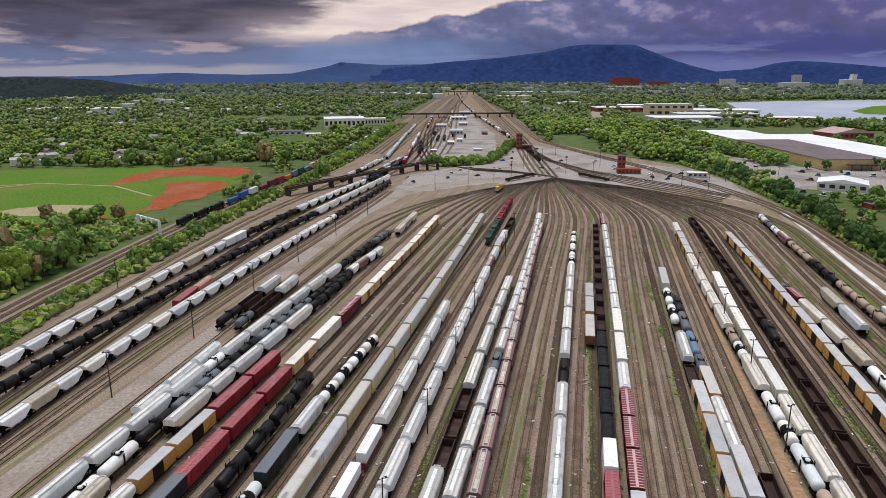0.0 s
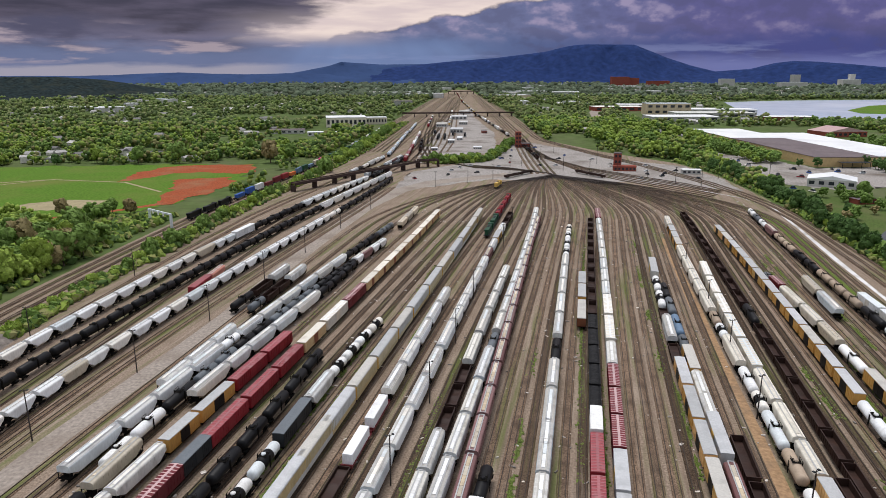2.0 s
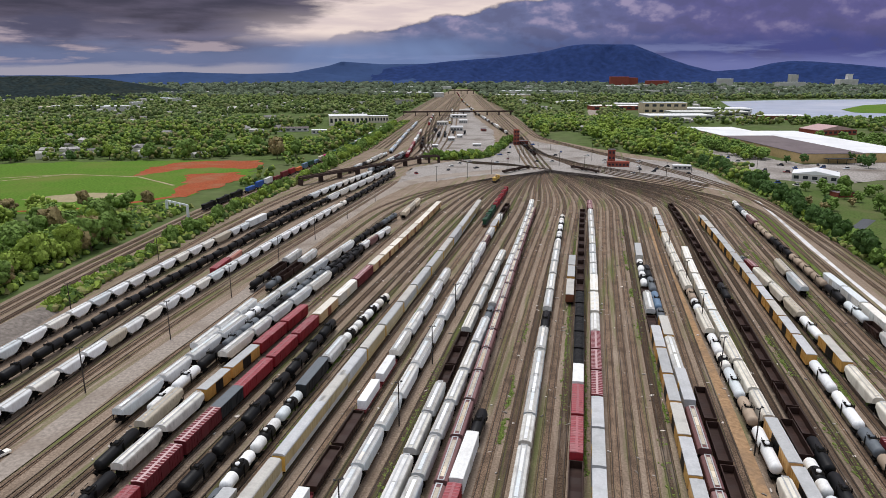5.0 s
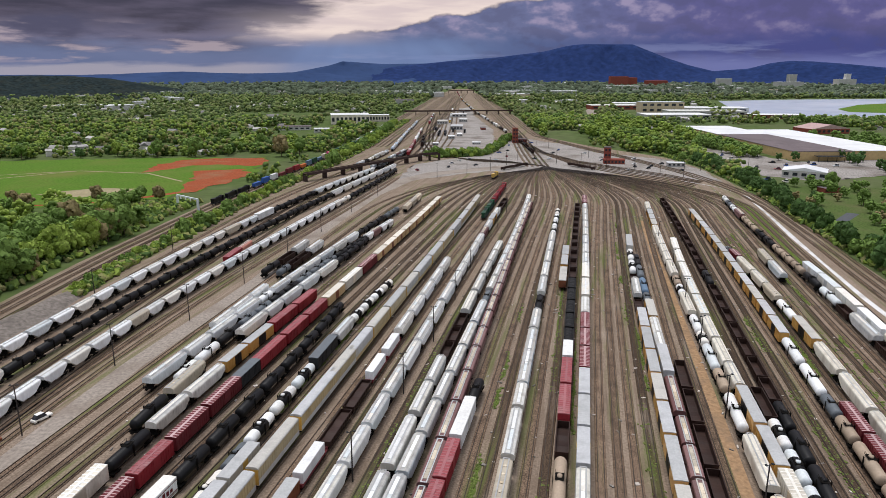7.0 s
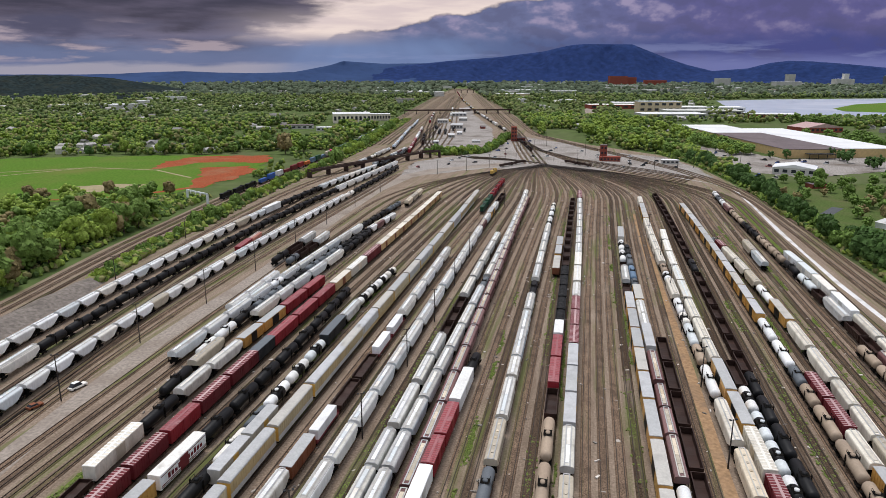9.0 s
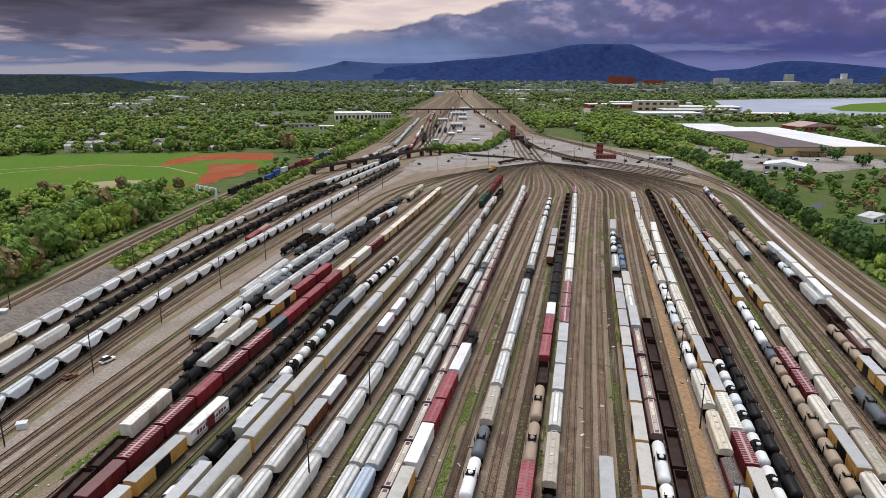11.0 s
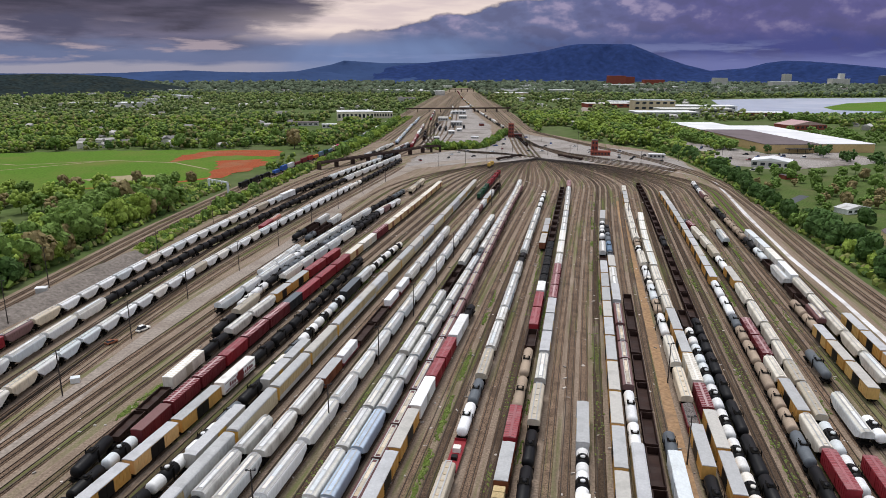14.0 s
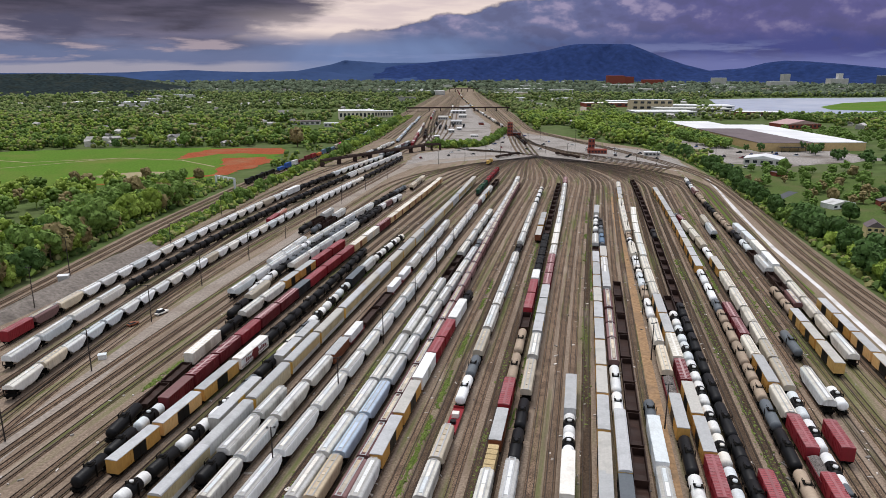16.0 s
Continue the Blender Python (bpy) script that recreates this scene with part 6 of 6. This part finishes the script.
vehicle(-106.5, 104, -25, WHITE, "white van parked on the service road", 5.2, 2.0, "van")
vehicle(-112, 92, -30, RUSTY, "small orange track machine beside the road", 4.0, 1.4, "track_machine")
part("lid", boxes((-1.3, 1.3, -1.1, 1.1, 1.5, 1.6)), WHITE, tagged(new("equipment_box"), "white equipment box beside the track", "box")).parent.matrix_basis = pose(-109, 63, 0, 0, 0, 20)
part("cabinet", boxes((-1.2, 1.2, -1.0, 1.0, 0, 1.5)), WHITE, bpy.data.objects["equipment_box"])
paints = (WHITE, WHITE, PALE, DARK, BLACK, RED, BLUE, SILVER)
spots = [(30, 639), (8, 612), (51, 642), (94, 640), (160, 657), (175, 622), (182, 586), (192, 570), (134, 723), (147, 699), (110, 640), (184, 606), (198, 588), (60, 690), (70, 720), (78, 770), (75, 830), (100, 850), (112, 800), (160, 640), (190, 640), (205, 600), (120, 690), (20, 625), (64, 660), (36, 600), (0, 590), (-20, 560), (170, 560), (210, 560)]
for x, y in spots:
    vehicle(x + rng.uniform(-7, 7), y + rng.uniform(-8, 8), rng.uniform(0, 180), rng.choice(paints), "parked car on the paved apron", 4.4 + rng.random(), 1.5 + 0.4 * rng.random())
for x, y in ((310, 569), (294, 575), (299, 676), (296, 644), (356, 601), (360, 620), (272, 515), (279, 502), (330, 590), (340, 560), (320, 610), (372, 590)):
    vehicle(x + rng.uniform(-6, 6), y + rng.uniform(-6, 6), rng.uniform(0, 180), rng.choice((DARK, RED, WHITE, BLUE, BLACK)), "truck parked on the paved lot", 6.5, 2.4, "truck")
# engine terminal: low shops, tanks and locomotives
for x, y, w, d, h, wall, roof, lab in ((10, 860, 12, 20, 6, WALLG, ROOFW, "low white roofed engine shop"), (22, 900, 10, 24, 5, WALLG, ROOFW, "long white roofed service shed"), (20, 1010, 26, 40, 9, WALLG, SILVER, "grey engine house with metal roof"), (-2, 1120, 24, 40, 8, WALLG, SILVER, "grey engine house beside the tracks"), (34, 1160, 20, 30, 8, WALLG, PALE, "pale workshop in the terminal"), (40, 790, 14, 10, 4, WALLG, ROOFW, "small white office in the terminal"), (60, 1000, 10, 24, 5, BRICK, ROOFB, "brick store beside the line"), (30, 1290, 40, 30, 9, WALLG, ROOFW, "white roofed shop near the overpass"), (45, 1450, 30, 40, 9, WALLG, PALE, "pale shop beyond the overpass"), (-10, 780, 10, 12, 4, WALLG, ROOFW, "small white hut in the terminal")):
    building(x, y, rng.uniform(-6, 2), w * 0.7, d * 0.8, h * 0.6, wall, roof, lab, 1, 4)
for x, y in ((-7, 905), (-6, 930), (2, 905), (2, 930), (14, 960), (-12, 990), (30, 945)):
    loco = locomotive(rng.choice((BLACK, DARK)), "black diesel locomotive waiting at the terminal")
    loco.matrix_basis = pose(x, y, RAIL, 0, 0, -4)
loco = locomotive(YELLOW, "yellow diesel locomotive in the throat")
loco.matrix_basis = pose(43, 519, RAIL, 0, 0, -16)
# signal gantry over the main line
gantry = tagged(new("signal_gantry"), "white steel signal gantry over the main line", "signal gantry")
gantry.matrix_basis = pose(-168, 384, 0, 0, 0, -40)
part("beam", boxes((-14, 12, -0.4, 0.4, 7.6, 8.6)), WHITE, gantry)
part("post", boxes((11, 12, -0.7, 0.7, 0, 8)), WHITE, gantry)
part("post", boxes((-14, -13, -0.7, 0.7, 0, 8)), WHITE, gantry)
hm = made("signal_head", boxes((-0.4, 0.4, -0.9, -0.45, 6.2, 8.4)), WHITE)
for x in (-8, -2, 4):
    part("signal_head", hm, WHITE, gantry).location = (x, 0, 0)
# gravel bank between the main line and the yard
bm = bmesh.new()
rows = []
for i in range(40):
    y = 60 + 165 * i / 39
    c = along([(60, -168), (104, -163), (169, -157), (225, -149)], y)
    w = 8 * math.sin(math.pi * min(1, (i + 2) / 20) / 2) * (1 if i < 30 else (40 - i) / 10)
    rows.append([bm.verts.new((c + o * w, y, h * (2.2 + 1.6 * noise.noise((y * 0.07, o * 2, 5))) if h else -0.05)) for o, h in ((-1, 0), (-0.6, 0.6), (-0.2, 1), (0.2, 1), (0.6, 0.55), (1, 0))])
for a, b in zip(rows, rows[1:]):
    for k in range(5):
        bm.faces.new((a[k], a[k + 1], b[k + 1], b[k]))
tagged(new("gravel_bank", made("gravel_bank", bm, CUT, True)), "grey gravel bank beside the main line", "bank", kind="structure")
part("roof", boxes((-2.2, 2.2, -1.6, 1.6, 3.0, 3.3)), ROOFW, tagged(new("signal_hut"), "small pale signal hut on the bank", "hut")).parent.matrix_basis = pose(-164, 143, 0, 0, 0, 15)
part("wall", boxes((-2, 2, -1.4, 1.4, 0, 3.0)), WALLG, bpy.data.objects["signal_hut"])
# bits of ballast, paper and timber lying between the tracks
rs = np.random.RandomState(8)
verts, faces = [], []
for k in range(1500):
    y = -60 + 520 * rs.rand()
    x = -108 + 225 * rs.rand() + 0.2 * y
    w, d, h = 0.15 + 0.45 * rs.rand() ** 3, 0.15 + 0.7 * rs.rand() ** 3, 0.30
    a = rs.rand() * 3.1
    ca, sa = math.cos(a), math.sin(a)
    for z in (0.0, h):
        for px, py in ((-w, -d), (w, -d), (w, d), (-w, d)):
            verts.append((x + px * ca - py * sa, y + px * sa + py * ca, z))
    b = 8 * k
    faces += [(b + 4, b + 5, b + 6, b + 7), (b, b + 1, b + 5, b + 4), (b + 1, b + 2, b + 6, b + 5), (b + 2, b + 3, b + 7, b + 6), (b + 3, b, b + 4, b + 7)]
me = bpy.data.meshes.new("litter")
me.from_pydata(verts, [], faces)
me.materials.append(surface("litter", (0.48, 0.44, 0.40), vary=0.3, each=0.7, island=True))
tagged(new("litter", me), "pale bits of timber and debris between tracks", "debris", kind="stuff")

# weeds along some tracks: thin ragged mats with tufts standing in them
rs = np.random.RandomState(12)
STRIPS = ((-62.5, 1.6, 60, 330, 900), (-66.5, 0.9, 60, 230, 300), (-33.0, 1.3, -20, 160, 500), (-30, 1.0, 30, 120, 200), (-9, 1.2, -10, 180, 420), (6.6, 1.1, -10, 330, 800), (12.5, 0.6, 20, 200, 160), (31.8, 1.4, 20, 330, 520), (34.0, 0.8, 120, 330, 200), (75.4, 1.5, -10, 180, 650), (87, 1.6, 130, 330, 300), (92, 2.2, 30, 300, 800), (97, 2.0, 60, 320, 600), (-95, 1.5, 40, 230, 420), (-88, 1.2, 80, 240, 250), (104, 2.0, 60, 330, 600), (-52, 0.8, 200, 400, 160), (-20, 0.9, 260, 400, 260))
mat_v, mat_f = [], []
verts, faces, k = [], [], 0
for x0, half, y0, y1, dense in STRIPS:
    y = y0
    while y < y1:
        long = 5 + 22 * rs.rand()
        if noise.noise((x0, y * 0.045, 3.3)) > -0.16:
            n = max(5, int(long / 1.2))
            b = len(mat_v)
            for i in range(n + 1):
                yy = y + long * i / n
                wide = half * (0.25 + 0.85 * rs.rand()) * math.sin(math.pi * (i + 0.15) / (n + 0.3))
                mid = x0 + 0.2 * yy + 0.3 * noise.noise((x0, yy * 0.2, 1.0))
                mat_v += [(mid - wide, yy, 0.035), (mid + wide * (0.6 + 0.6 * rs.rand()), yy, 0.035)]
                if i:
                    mat_f.append((b + 2 * i - 2, b + 2 * i - 1, b + 2 * i + 1, b + 2 * i))
            for i in range(int(dense / (y1 - y0) * long * 2.6)):
                yy = y + long * rs.rand()
                x = x0 + 0.2 * yy + half * rs.randn() * 0.5
                c = 0.10 + 0.26 * rs.rand() ** 2
                verts.append(ICO_V * (0.5 + 0.9 * rs.rand(12, 1)) * c * np.array((1.1, 1.7, 0.6)) + np.array((x, yy, 0.06 + c * 0.3)))
                faces.append(ICO_F + 12 * k)
                k += 1
        y += long * (0.7 + 0.7 * rs.rand())
me = bpy.data.meshes.new("weed_mats")
me.from_pydata(mat_v, [], mat_f)
me.materials.append(WEED)
tagged(new("weed_mats", me), "thin mats of green weeds between the tracks", "weeds", kind="stuff")
me = bpy.data.meshes.new("weeds")
me.from_pydata(np.concatenate(verts).tolist(), [], np.concatenate(faces).tolist())
me.materials.append(leafy("weed_leaves", (0.150, 0.200, 0.046)))
tagged(new("weeds", me), "green and yellow weeds growing between tracks", "weeds", kind="stuff")
